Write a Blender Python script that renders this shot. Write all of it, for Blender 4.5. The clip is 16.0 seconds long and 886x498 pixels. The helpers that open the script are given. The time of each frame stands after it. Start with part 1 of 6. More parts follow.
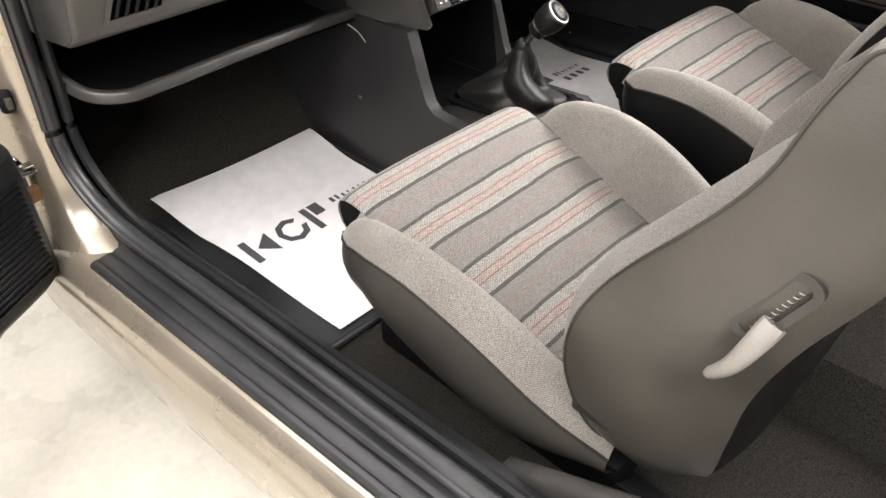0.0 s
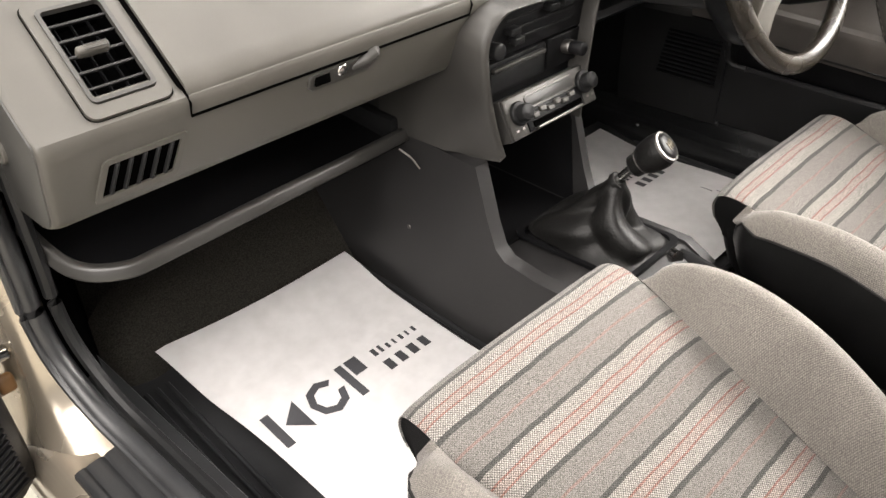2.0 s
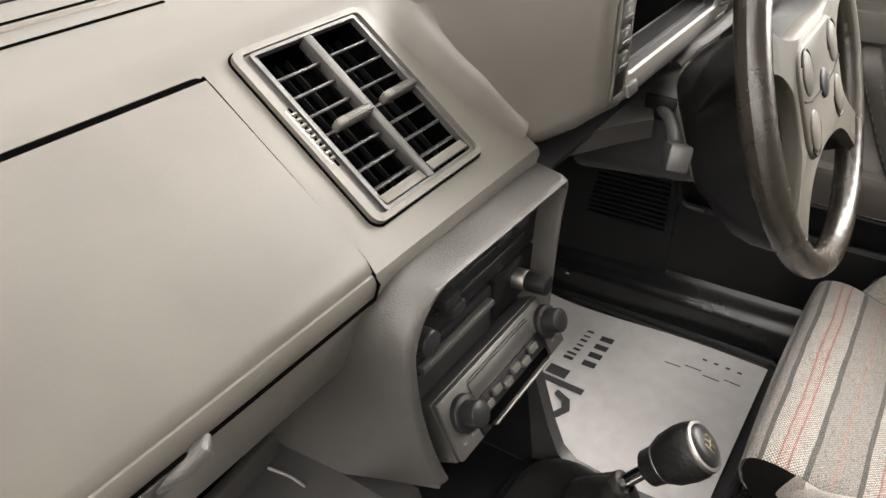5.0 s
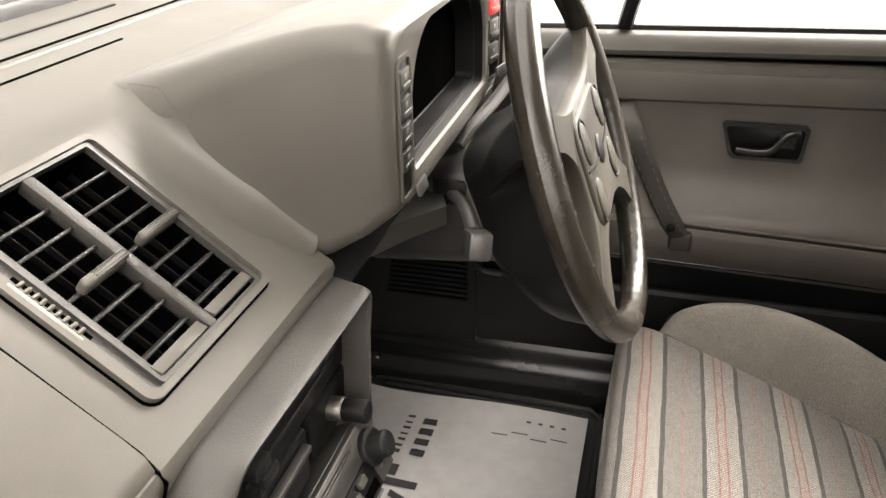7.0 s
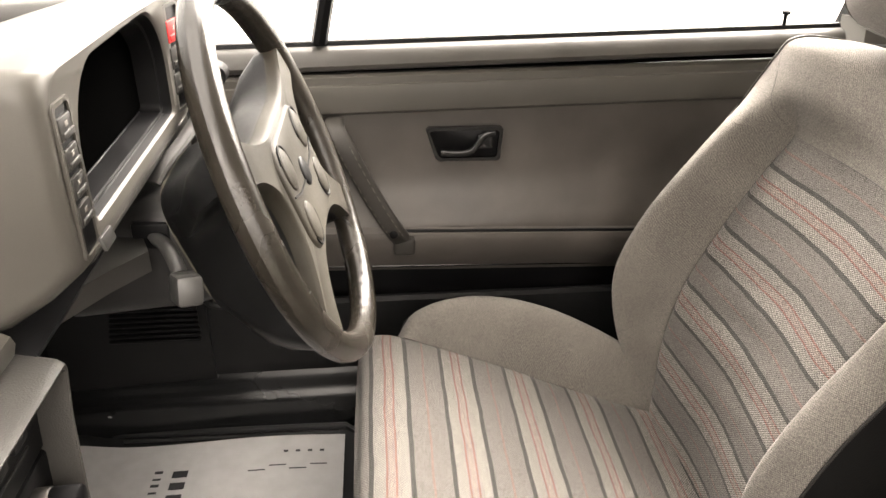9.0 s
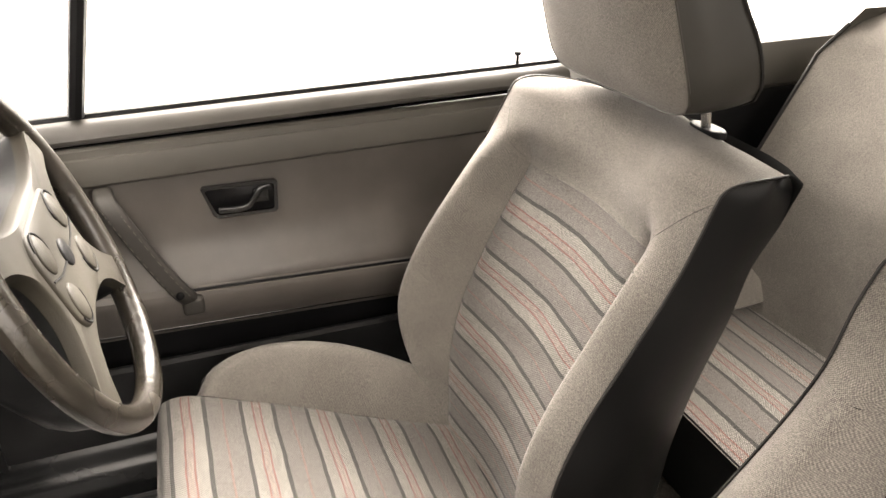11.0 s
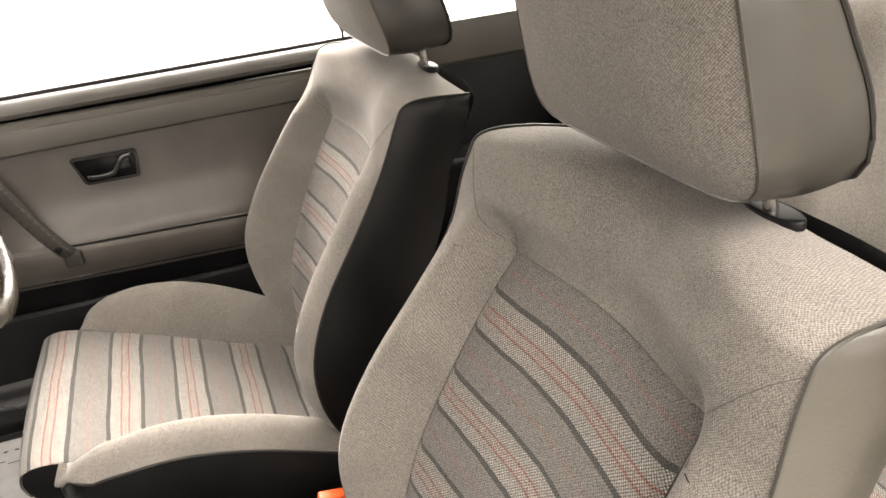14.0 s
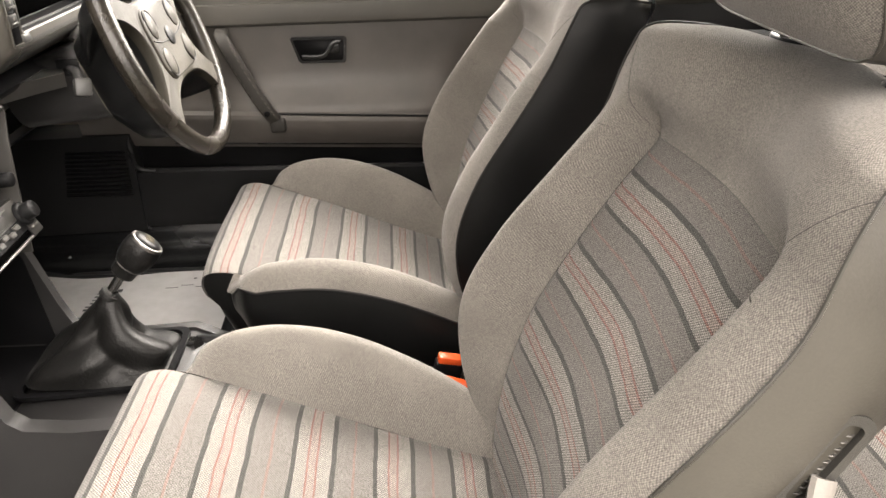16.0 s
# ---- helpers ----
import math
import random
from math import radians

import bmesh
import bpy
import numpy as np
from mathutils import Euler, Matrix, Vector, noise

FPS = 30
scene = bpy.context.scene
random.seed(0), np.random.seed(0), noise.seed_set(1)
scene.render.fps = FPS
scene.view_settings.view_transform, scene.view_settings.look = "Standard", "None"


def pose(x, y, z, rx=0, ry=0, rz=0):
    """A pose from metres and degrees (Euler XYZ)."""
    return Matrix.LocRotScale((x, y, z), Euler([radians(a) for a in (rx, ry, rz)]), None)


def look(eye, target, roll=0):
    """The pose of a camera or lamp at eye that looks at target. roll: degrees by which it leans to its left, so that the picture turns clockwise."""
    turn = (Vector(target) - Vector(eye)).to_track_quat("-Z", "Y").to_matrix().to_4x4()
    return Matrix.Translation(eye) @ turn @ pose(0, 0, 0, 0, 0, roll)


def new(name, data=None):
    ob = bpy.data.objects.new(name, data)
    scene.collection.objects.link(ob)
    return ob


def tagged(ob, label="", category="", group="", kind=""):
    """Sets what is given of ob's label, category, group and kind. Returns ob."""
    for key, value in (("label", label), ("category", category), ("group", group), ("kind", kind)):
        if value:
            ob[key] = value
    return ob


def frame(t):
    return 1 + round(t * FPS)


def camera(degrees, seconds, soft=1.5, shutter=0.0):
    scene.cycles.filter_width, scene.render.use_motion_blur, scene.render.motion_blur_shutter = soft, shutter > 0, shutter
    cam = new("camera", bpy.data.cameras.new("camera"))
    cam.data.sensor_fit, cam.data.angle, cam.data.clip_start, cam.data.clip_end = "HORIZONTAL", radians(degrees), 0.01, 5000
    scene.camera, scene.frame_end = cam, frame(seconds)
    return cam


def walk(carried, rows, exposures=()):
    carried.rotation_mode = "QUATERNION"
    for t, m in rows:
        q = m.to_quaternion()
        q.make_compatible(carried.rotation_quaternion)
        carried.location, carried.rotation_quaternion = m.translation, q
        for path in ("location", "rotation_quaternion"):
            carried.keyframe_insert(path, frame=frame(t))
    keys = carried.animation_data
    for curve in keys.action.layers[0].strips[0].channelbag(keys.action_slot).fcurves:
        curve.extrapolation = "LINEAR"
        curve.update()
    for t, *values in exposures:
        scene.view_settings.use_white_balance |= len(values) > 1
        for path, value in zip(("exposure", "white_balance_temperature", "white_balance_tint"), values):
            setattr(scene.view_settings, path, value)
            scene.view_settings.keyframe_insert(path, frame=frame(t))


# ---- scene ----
cam = camera(60.7, 16.0)
PATH = [
    (0, (-0.99, -0.392, 1.074), (0.12, 0.733, -0.152), -1.8),
    (0.5, (-0.976, -0.317, 1.086), (0.142, 0.823, -0.118), -1.7),
    (1, (-0.923, -0.238, 1.085), (0.197, 0.917, -0.102), -1.6),
    (1.5, (-0.851, -0.162, 1.094), (0.265, 1.007, -0.083), -1.6),
    (2, (-0.821, -0.1, 1.095), (0.305, 1.068, -0.075), -1.6),
    (2.5, (-0.773, -0.019, 1.102), (0.375, 1.134, -0.061), -1.6),
    (3, (-0.735, 0.056, 1.102), (0.449, 1.181, -0.052), -1.4),
    (3.5, (-0.677, 0.106, 1.103), (0.542, 1.209, -0.036), -1.6),
    (3.7, (-0.639, 0.124, 1.107), (0.59, 1.215, -0.034), -1.2),
    (5.8, (-0.446, 0.294, 1.091), (1.063, 1.099, 0.054), -1.2),
    (6, (-0.443, 0.289, 1.092), (1.098, 1.065, 0.08), -1.3),
    (6.5, (-0.413, 0.294, 1.099), (1.205, 0.931, 0.11), -1.0),
    (7, (-0.4, 0.299, 1.102), (1.28, 0.783, 0.13), -0.9),
    (7.5, (-0.38, 0.306, 1.103), (1.337, 0.612, 0.124), -0.4),
    (8, (-0.375, 0.297, 1.103), (1.369, 0.436, 0.133), -0.2),
    (8.5, (-0.374, 0.283, 1.108), (1.381, 0.268, 0.148), 0.3),
    (9, (-0.38, 0.27, 1.112), (1.37, 0.108, 0.157), 0.9),
    (9.5, (-0.37, 0.274, 1.121), (1.359, -0.053, 0.17), 2.3),
    (10, (-0.393, 0.236, 1.142), (1.334, -0.179, 0.222), 1.5),
    (10.2, (-0.39, 0.249, 1.147), (1.316, -0.255, 0.232), 2.5),
    (12.3, (-0.627, 0.123, 1.168), (1.04, -0.563, 0.302), -2.3),
    (12.5, (-0.653, 0.111, 1.169), (1.015, -0.578, 0.306), -2.8),
    (13, (-0.692, 0.077, 1.175), (0.982, -0.595, 0.312), -4.1),
    (13.5, (-0.731, 0.036, 1.169), (0.953, -0.597, 0.295), -5.0),
    (14, (-0.779, 0.008, 1.14), (0.923, -0.569, 0.262), -5.1),
    (14.5, (-0.826, -0.003, 1.125), (0.896, -0.503, 0.239), -4.5),
    (15, (-0.864, -0.004, 1.103), (0.88, -0.406, 0.211), -3.4),
    (15.5, (-0.897, -0.001, 1.083), (0.868, -0.28, 0.185), -1.9),
    (16, (-0.906, -0.005, 1.056), (0.873, -0.116, 0.148), -0.4),
]
EXPOSURES = [(0.0, 2.02, 6180, 12), (2.0, 2.11, 6350, 11.5), (3.7, 2.22, 6400, 11), (6.0, 2.00, 6450, 11), (7.5, 2.12, 6700, 11.5), (8.5, 2.34, 6750, 12), (9.5, 2.48, 6800, 12.5), (12.5, 2.60, 6800, 12.5), (14.0, 2.56, 6750, 12), (16.0, 2.42, 6600, 11.5)]
walk(cam, [(t, look(eye, target, roll)) for t, eye, target, roll in PATH], EXPOSURES)

# ---- world and light ----
world = bpy.data.worlds.new("studio_white")
world.use_nodes = True
scene.world = world
bg = world.node_tree.nodes["Background"]
bg.inputs[0].default_value = (1.0, 0.955, 0.90, 1)
bg.inputs[1].default_value = 0.16


def added_light(at, target, sx, sy, watts, col):
    """An area lamp added out of view to light the car and its cabin."""
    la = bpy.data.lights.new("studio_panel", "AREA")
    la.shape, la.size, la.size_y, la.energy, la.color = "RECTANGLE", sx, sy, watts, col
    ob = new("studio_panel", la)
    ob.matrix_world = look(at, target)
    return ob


added_light((-1.85, -0.9, 2.6), (0.0, -0.2, 0.5), 3.2, 1.5, 46, (1.0, 0.93, 0.85))
added_light((-2.5, -0.3, 1.35), (0.3, 0.0, 0.7), 3.0, 0.7, 9, (1.0, 0.93, 0.85))
added_light((-0.1, 0.9, 2.75), (-0.1, 0.6, 0.0), 2.4, 2.0, 16, (1.0, 0.94, 0.86))
added_light((2.15, -0.9, 2.25), (0.1, -0.2, 0.55), 3.2, 1.6, 104, (1.0, 0.94, 0.86))


# ---- materials ----
def nodes_of(name):
    m = bpy.data.materials.new(name)
    m.use_nodes = True
    nt = m.node_tree
    return m, nt, nt.nodes["Principled BSDF"]


def link(nt, a, b):
    nt.links.new(a, b)


def noise_node(nt, scale, detail=3, coords="Object", stretch=None):
    tc = nt.nodes.new("ShaderNodeTexCoord")
    n = nt.nodes.new("ShaderNodeTexNoise")
    n.inputs["Scale"].default_value = scale
    n.inputs["Detail"].default_value = detail
    if stretch:
        mp = nt.nodes.new("ShaderNodeMapping")
        mp.inputs["Scale"].default_value = stretch
        link(nt, tc.outputs[coords], mp.inputs[0])
        link(nt, mp.outputs[0], n.inputs["Vector"])
    else:
        link(nt, tc.outputs[coords], n.inputs["Vector"])
    return n


def ramp_node(nt, src, lo, hi, p0=0.35, p1=0.65):
    r = nt.nodes.new("ShaderNodeValToRGB")
    r.color_ramp.elements[0].position, r.color_ramp.elements[1].position = p0, p1
    r.color_ramp.elements[0].color, r.color_ramp.elements[1].color = (*lo, 1), (*hi, 1)
    link(nt, src, r.inputs[0])
    return r


def bump_node(nt, bsdf, src, strength, dist):
    b = nt.nodes.new("ShaderNodeBump")
    b.inputs["Strength"].default_value = strength
    b.inputs["Distance"].default_value = dist
    link(nt, src, b.inputs["Height"])
    link(nt, b.outputs[0], bsdf.inputs["Normal"])
    return b


def mix_node(nt, fac, a, b, mode="MIX"):
    m = nt.nodes.new("ShaderNodeMix")
    m.data_type, m.blend_type = "RGBA", mode
    for sock, v in ((m.inputs[0], fac), (m.inputs[6], a), (m.inputs[7], b)):
        if isinstance(v, (int, float)):
            sock.default_value = v
        elif isinstance(v, tuple):
            sock.default_value = (*v, 1)
        else:
            link(nt, v, sock)
    return m.outputs[2]


def grained(name, col, rough=0.5, grain=900, bump=0.25, vary=0.18, metal=0.0, dist=0.0006, spec=0.5, coat=0.0):
    """Moulded or painted surface: fine grain in relief, broad faint variation in tone and gloss."""
    m, nt, b = nodes_of(name)
    broad = noise_node(nt, 7, 4)
    fine = noise_node(nt, grain, 2)
    lo = tuple(c * (1 - vary) for c in col)
    hi = tuple(min(1, c * (1 + vary)) for c in col)
    r = ramp_node(nt, broad.outputs[0], lo, hi)
    f = ramp_node(nt, fine.outputs[0], (0.8,) * 3, (1.0,) * 3, 0.3, 0.7)
    link(nt, mix_node(nt, 0.5, r.outputs[0], f.outputs[0], "MULTIPLY"), b.inputs["Base Color"])
    rr = ramp_node(nt, broad.outputs[0], (max(0, rough - 0.07),) * 3, (min(1, rough + 0.07),) * 3)
    link(nt, rr.outputs[0], b.inputs["Roughness"])
    b.inputs["Metallic"].default_value = metal
    b.inputs["Specular IOR Level"].default_value = spec
    b.inputs["Coat Weight"].default_value = coat
    if bump:
        bump_node(nt, b, fine.outputs[0], bump, dist)
    return m


def weave_height(nt, scale):
    """Height of a plain weave, from the two thread directions of the UV map in metres."""
    uv = nt.nodes.new("ShaderNodeTexCoord")
    sep = nt.nodes.new("ShaderNodeSeparateXYZ")
    link(nt, uv.outputs["UV"], sep.inputs[0])
    outs = []
    for i in (0, 1):
        mul = nt.nodes.new("ShaderNodeMath")
        mul.operation = "MULTIPLY"
        link(nt, sep.outputs[i], mul.inputs[0])
        mul.inputs[1].default_value = scale
        sn = nt.nodes.new("ShaderNodeMath")
        sn.operation = "SINE"
        link(nt, mul.outputs[0], sn.inputs[0])
        outs.append(sn.outputs[0])
    pr = nt.nodes.new("ShaderNodeMath")
    pr.operation = "MULTIPLY"
    link(nt, outs[0], pr.inputs[0])
    link(nt, outs[1], pr.inputs[1])
    half = nt.nodes.new("ShaderNodeMath")
    half.operation = "MULTIPLY_ADD"
    link(nt, pr.outputs[0], half.inputs[0])
    half.inputs[1].default_value = half.inputs[2].default_value = 0.5
    return half.outputs[0], sep


def tweed(name, lo, hi):
    m, nt, b = nodes_of(name)
    h, sep = weave_height(nt, 2 * math.pi / 0.0024)
    fleck = noise_node(nt, 620, 2)
    broad = noise_node(nt, 9, 4)
    c = ramp_node(nt, fleck.outputs[0], lo, hi, 0.3, 0.7)
    br = ramp_node(nt, broad.outputs[0], (0.86,) * 3, (1.08,) * 3)
    wv = ramp_node(nt, h, (0.74,) * 3, (1.26,) * 3, 0.25, 0.80)
    c2 = mix_node(nt, 1.0, c.outputs[0], br.outputs[0], "MULTIPLY")
    link(nt, mix_node(nt, 1.0, c2, wv.outputs[0], "MULTIPLY"), b.inputs["Base Color"])
    b.inputs["Roughness"].default_value = 0.95
    b.inputs["Specular IOR Level"].default_value = 0.15
    b.inputs["Sheen Weight"].default_value = 0.12
    add = nt.nodes.new("ShaderNodeMath")
    link(nt, h, add.inputs[0])
    link(nt, fleck.outputs[0], add.inputs[1])
    bump_node(nt, b, add.outputs[0], 0.5, 0.0006)
    return m


STRIPE = 0.097


def striped(name):
    """Seat cloth: pale bands with thin red lines, dark edges and grey-blue bands between, across the seat."""
    m, nt, b = nodes_of(name)
    h, sep = weave_height(nt, 2 * math.pi / 0.0034)
    wob = noise_node(nt, 14, 2, "UV")
    v = nt.nodes.new("ShaderNodeMath")
    v.operation = "MULTIPLY_ADD"
    link(nt, wob.outputs[0], v.inputs[0])
    v.inputs[1].default_value = 0.006
    link(nt, sep.outputs[1], v.inputs[2])
    dv = nt.nodes.new("ShaderNodeMath")
    dv.operation = "DIVIDE"
    link(nt, v.outputs[0], dv.inputs[0])
    dv.inputs[1].default_value = STRIPE
    fr = nt.nodes.new("ShaderNodeMath")
    fr.operation = "FRACT"
    link(nt, dv.outputs[0], fr.inputs[0])
    ramp = nt.nodes.new("ShaderNodeValToRGB")
    cr = ramp.color_ramp
    cr.interpolation = "CONSTANT"
    pale, dark, grey = (0.162, 0.152, 0.140, 1), (0.046, 0.045, 0.042, 1), (0.114, 0.107, 0.099, 1)
    pink, line, fleck_red = (0.172, 0.146, 0.131, 1), (0.145, 0.082, 0.070, 1), (0.138, 0.098, 0.088, 1)
    stops = ((0.0, pale), (0.135, line), (0.158, pink), (0.190, pink), (0.215, pink), (0.245, line), (0.268, pale), (0.42, dark), (0.478, grey), (0.685, fleck_red), (0.715, grey), (0.942, dark))
    cr.elements[0].position, cr.elements[0].color = stops[0]
    cr.elements[1].position, cr.elements[1].color = stops[1]
    for p, c in stops[2:]:
        e = cr.elements.new(p)
        e.color = c
    link(nt, fr.outputs[0], ramp.inputs[0])
    fleck = noise_node(nt, 1050, 1)
    fl = ramp_node(nt, fleck.outputs[0], (0.42,) * 3, (1.55,) * 3, 0.32, 0.68)
    wv = ramp_node(nt, h, (0.42,) * 3, (1.55,) * 3, 0.28, 0.75)
    open_weave = nt.nodes.new("ShaderNodeMath")
    open_weave.operation = "LESS_THAN"
    link(nt, fr.outputs[0], open_weave.inputs[0])
    open_weave.inputs[1].default_value = 0.42
    amount = nt.nodes.new("ShaderNodeMath")
    amount.operation = "MULTIPLY_ADD"
    link(nt, open_weave.outputs[0], amount.inputs[0])
    amount.inputs[1].default_value, amount.inputs[2].default_value = 0.65, 0.30
    c2 = mix_node(nt, 1.0, ramp.outputs[0], fl.outputs[0], "MULTIPLY")
    link(nt, mix_node(nt, amount.outputs[0], c2, wv.outputs[0], "MULTIPLY"), b.inputs["Base Color"])
    b.inputs["Roughness"].default_value = 0.95
    b.inputs["Specular IOR Level"].default_value = 0.12
    b.inputs["Sheen Weight"].default_value = 0.1
    add = nt.nodes.new("ShaderNodeMath")
    link(nt, h, add.inputs[0])
    link(nt, fleck.outputs[0], add.inputs[1])
    bump_node(nt, b, add.outputs[0], 0.5, 0.0006)
    return m


def carpet(name, lo, hi):
    m, nt, b = nodes_of(name)
    n = noise_node(nt, 450, 3)
    c = ramp_node(nt, n.outputs[0], lo, hi)
    link(nt, c.outputs[0], b.inputs["Base Color"])
    b.inputs["Roughness"].default_value = 1.0
    b.inputs["Specular IOR Level"].default_value = 0.05
    bump_node(nt, b, n.outputs[0], 0.8, 0.003)
    return m


def glass(name):
    m, nt, b = nodes_of(name)
    b.inputs["Base Color"].default_value = (1, 1, 1, 1)
    b.inputs["Transmission Weight"].default_value = 1.0
    b.inputs["Roughness"].default_value = 0.0
    b.inputs["IOR"].default_value = 1.02
    return m


M_STRIPE = striped("striped_seat_cloth")
M_TWEED = tweed("grey_tweed", (0.102, 0.0935, 0.085), (0.206, 0.190, 0.170))
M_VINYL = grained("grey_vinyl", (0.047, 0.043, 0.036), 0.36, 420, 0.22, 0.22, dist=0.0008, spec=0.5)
# Black skirts, and grey vinyl darkened for the shade between the seats.
M_VINYLDK = grained("dark_and_shaded_vinyl", (0.0065, 0.0065, 0.0065), 0.36, 700, 0.3, spec=0.22)
M_PIPE = grained("piping", (0.018, 0.017, 0.016), 0.6, 500, 0.1, spec=0.2)
M_DASH = grained("grey_dash_plastic", (0.070, 0.066, 0.058), 0.42, 1500, 0.14, 0.10, dist=0.0004, spec=0.35)
M_DASHDK = grained("dark_grey_plastic", (0.0105, 0.0107, 0.011), 0.38, 1100, 0.3, spec=0.17)
M_CARD = grained("door_vinyl", (0.078, 0.070, 0.063), 0.38, 900, 0.25, spec=0.4)
M_BLACK = grained("black_plastic", (0.0055, 0.0055, 0.006), 0.42, 900, 0.3, spec=0.12)
M_RUBBER = grained("black_rubber", (0.018, 0.0185, 0.0195), 0.40, 300, 0.25, 0.3, spec=0.55)
M_CARPET = carpet("black_carpet", (0.013, 0.0122, 0.0105), (0.036, 0.0335, 0.029))
M_PAINT = grained("beige_metallic_paint", (0.40, 0.35, 0.28), 0.27, 3, 0.0, 0.03, 0.7, coat=0.5)
M_PAPER = grained("white_paper", (0.62, 0.608, 0.605), 0.6, 40, 0.05, 0.03)
M_INK = grained("dark_grey_ink", (0.05, 0.05, 0.055), 0.6, 300, 0.0)
M_STEEL_WORN = grained("worn_steel", (0.22, 0.21, 0.20), 0.42, 400, 0.2, 0.15, 1.0)
M_CHROME = grained("chrome", (0.75, 0.74, 0.72), 0.18, 200, 0.0, 0.05, 1.0)
M_ORANGE = grained("orange_plastic", (0.75, 0.10, 0.02), 0.4, 300, 0.05)
M_RED = grained("red_plastic", (0.6, 0.03, 0.03), 0.4, 300, 0.05)
M_LEATHER = grained("black_leather", (0.0075, 0.0073, 0.007), 0.46, 260, 0.5, 0.25, dist=0.0012, spec=0.22)
M_WHEEL = grained("grey_brown_hub_plastic", (0.034, 0.0305, 0.0235), 0.55, 900, 0.5, 0.3, dist=0.0006, spec=0.22)
M_RIM = grained("worn_dark_rim_leather", (0.022, 0.019, 0.015), 0.27, 520, 0.45, 0.35, dist=0.0006, spec=0.6)
M_FLOOR = grained("cream_painted_floor", (0.72, 0.685, 0.59), 0.30, 60, 0.05, 0.06)
M_CREAM = grained("pale_grey_plastic", (0.22, 0.208, 0.19), 0.4, 300, 0.05)
M_GLASS = glass("clear_glass")
# Near black for joints and dials, and for hollows whose shade is painted in.
M_VOID = grained("black_and_hollow_shade", (0.0012, 0.0012, 0.0012), 0.8, 200, 0.0, spec=0.0)
M_SILL = grained("gloss_black_plastic", (0.010, 0.0105, 0.011), 0.24, 500, 0.15, spec=0.5)
M_HOOD = grained("console_plastic", (0.036, 0.0345, 0.0318), 0.40, 800, 0.5, 0.3, dist=0.0008, spec=0.4)
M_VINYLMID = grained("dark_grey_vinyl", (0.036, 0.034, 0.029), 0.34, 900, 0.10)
M_RADIO = grained("radio_metal", (0.060, 0.058, 0.054), 0.40, 500, 0.1, 0.2, 0.3)
M_BRASS = grained("worn_brass_lines", (0.20, 0.17, 0.11), 0.4, 300, 0.1, 0.3, 0.5)
M_CAP = grained("worn_knob_cap", (0.060, 0.053, 0.036), 0.5, 300, 0.1, 0.3, 0.2)
M_CONSOLE = grained("charcoal_console_plastic", (0.021, 0.0205, 0.0205), 0.40, 900, 0.35, spec=0.3)
M_STRAP = grained("dark_strap_vinyl", (0.036, 0.0335, 0.030), 0.45, 900, 0.3, spec=0.3)
M_SWITCH = grained("switch_plastic", (0.030, 0.029, 0.027), 0.4, 500, 0.1)
M_RAIL = grained("grey_rail_vinyl", (0.056, 0.053, 0.048), 0.42, 900, 0.2, spec=0.35)
M_LEVER = grained("pale_lever_plastic", (0.20, 0.185, 0.168), 0.4, 300, 0.05)
M_STALK = grained("mid_grey_plastic", (0.046, 0.0455, 0.044), 0.38, 500, 0.1)
M_CAPGREY = grained("warm_grey_plastic", (0.085, 0.078, 0.064), 0.4, 300, 0.05)
M_GREASE = grained("dried_grease", (0.30, 0.15, 0.05), 0.5, 120, 0.4, 0.5)
M_LINING = grained("pale_headlining", (0.66, 0.64, 0.60), 0.9, 200, 0.2)


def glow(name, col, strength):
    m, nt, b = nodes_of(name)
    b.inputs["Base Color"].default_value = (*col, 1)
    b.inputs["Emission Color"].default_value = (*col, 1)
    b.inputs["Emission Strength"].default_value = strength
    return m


# No lamp: the backdrop emits so that it looks brightly lit.
M_BACKDROP = glow("white_glow_backdrop", (1.0, 0.99, 0.97), 0.34)


# ---- geometry helpers ----
ORIGIN = {}


def thing(name, label, category, at=(0, 0, 0), group="", kind=""):
    ob = new(name)
    ob.location = at
    ob.empty_display_size = 0.05
    ORIGIN[ob] = Vector(at)
    return tagged(ob, label, category, group, kind)


def part(name, geo, mat, parent=None, label="", flat=False):
    """One mesh object from (verts, faces[, uvs]) in world metres, under a thing or a part."""
    verts, faces = geo[0], geo[1]
    o = ORIGIN.get(parent, Vector((0, 0, 0)))
    me = bpy.data.meshes.new(name)
    me.from_pydata([(v[0] - o.x, v[1] - o.y, v[2] - o.z) for v in verts], [], faces)
    if len(geo) > 2:
        lay = me.uv_layers.new(name="UVMap")
        idx = np.empty(len(me.loops), dtype=np.int32)
        me.loops.foreach_get("vertex_index", idx)
        lay.data.foreach_set("uv", np.asarray(geo[2], dtype=np.float32)[idx].ravel())
    me.materials.append(mat)
    if not flat:
        me.polygons.foreach_set("use_smooth", [True] * len(me.polygons))
        me.set_sharp_from_angle(angle=radians(38))
    me.update()
    ob = new(name, me)
    if parent:
        ob.parent = parent
    ORIGIN[ob] = o
    if label:
        tagged(ob, label)
    return ob


def single(name, geo, mat, label, category, kind="", group="", flat=False):
    return tagged(part(name, geo, mat, None, "", flat), label, category, group, kind)


def join(*geos):
    V, F = [], []
    for g in geos:
        n = len(V)
        V += [tuple(v) for v in g[0]]
        F += [tuple(i + n for i in f) for f in g[1]]
    return V, F


def moved(geo, m):
    return ([tuple(m @ Vector(v)) for v in geo[0]], geo[1]) + tuple(geo[2:])


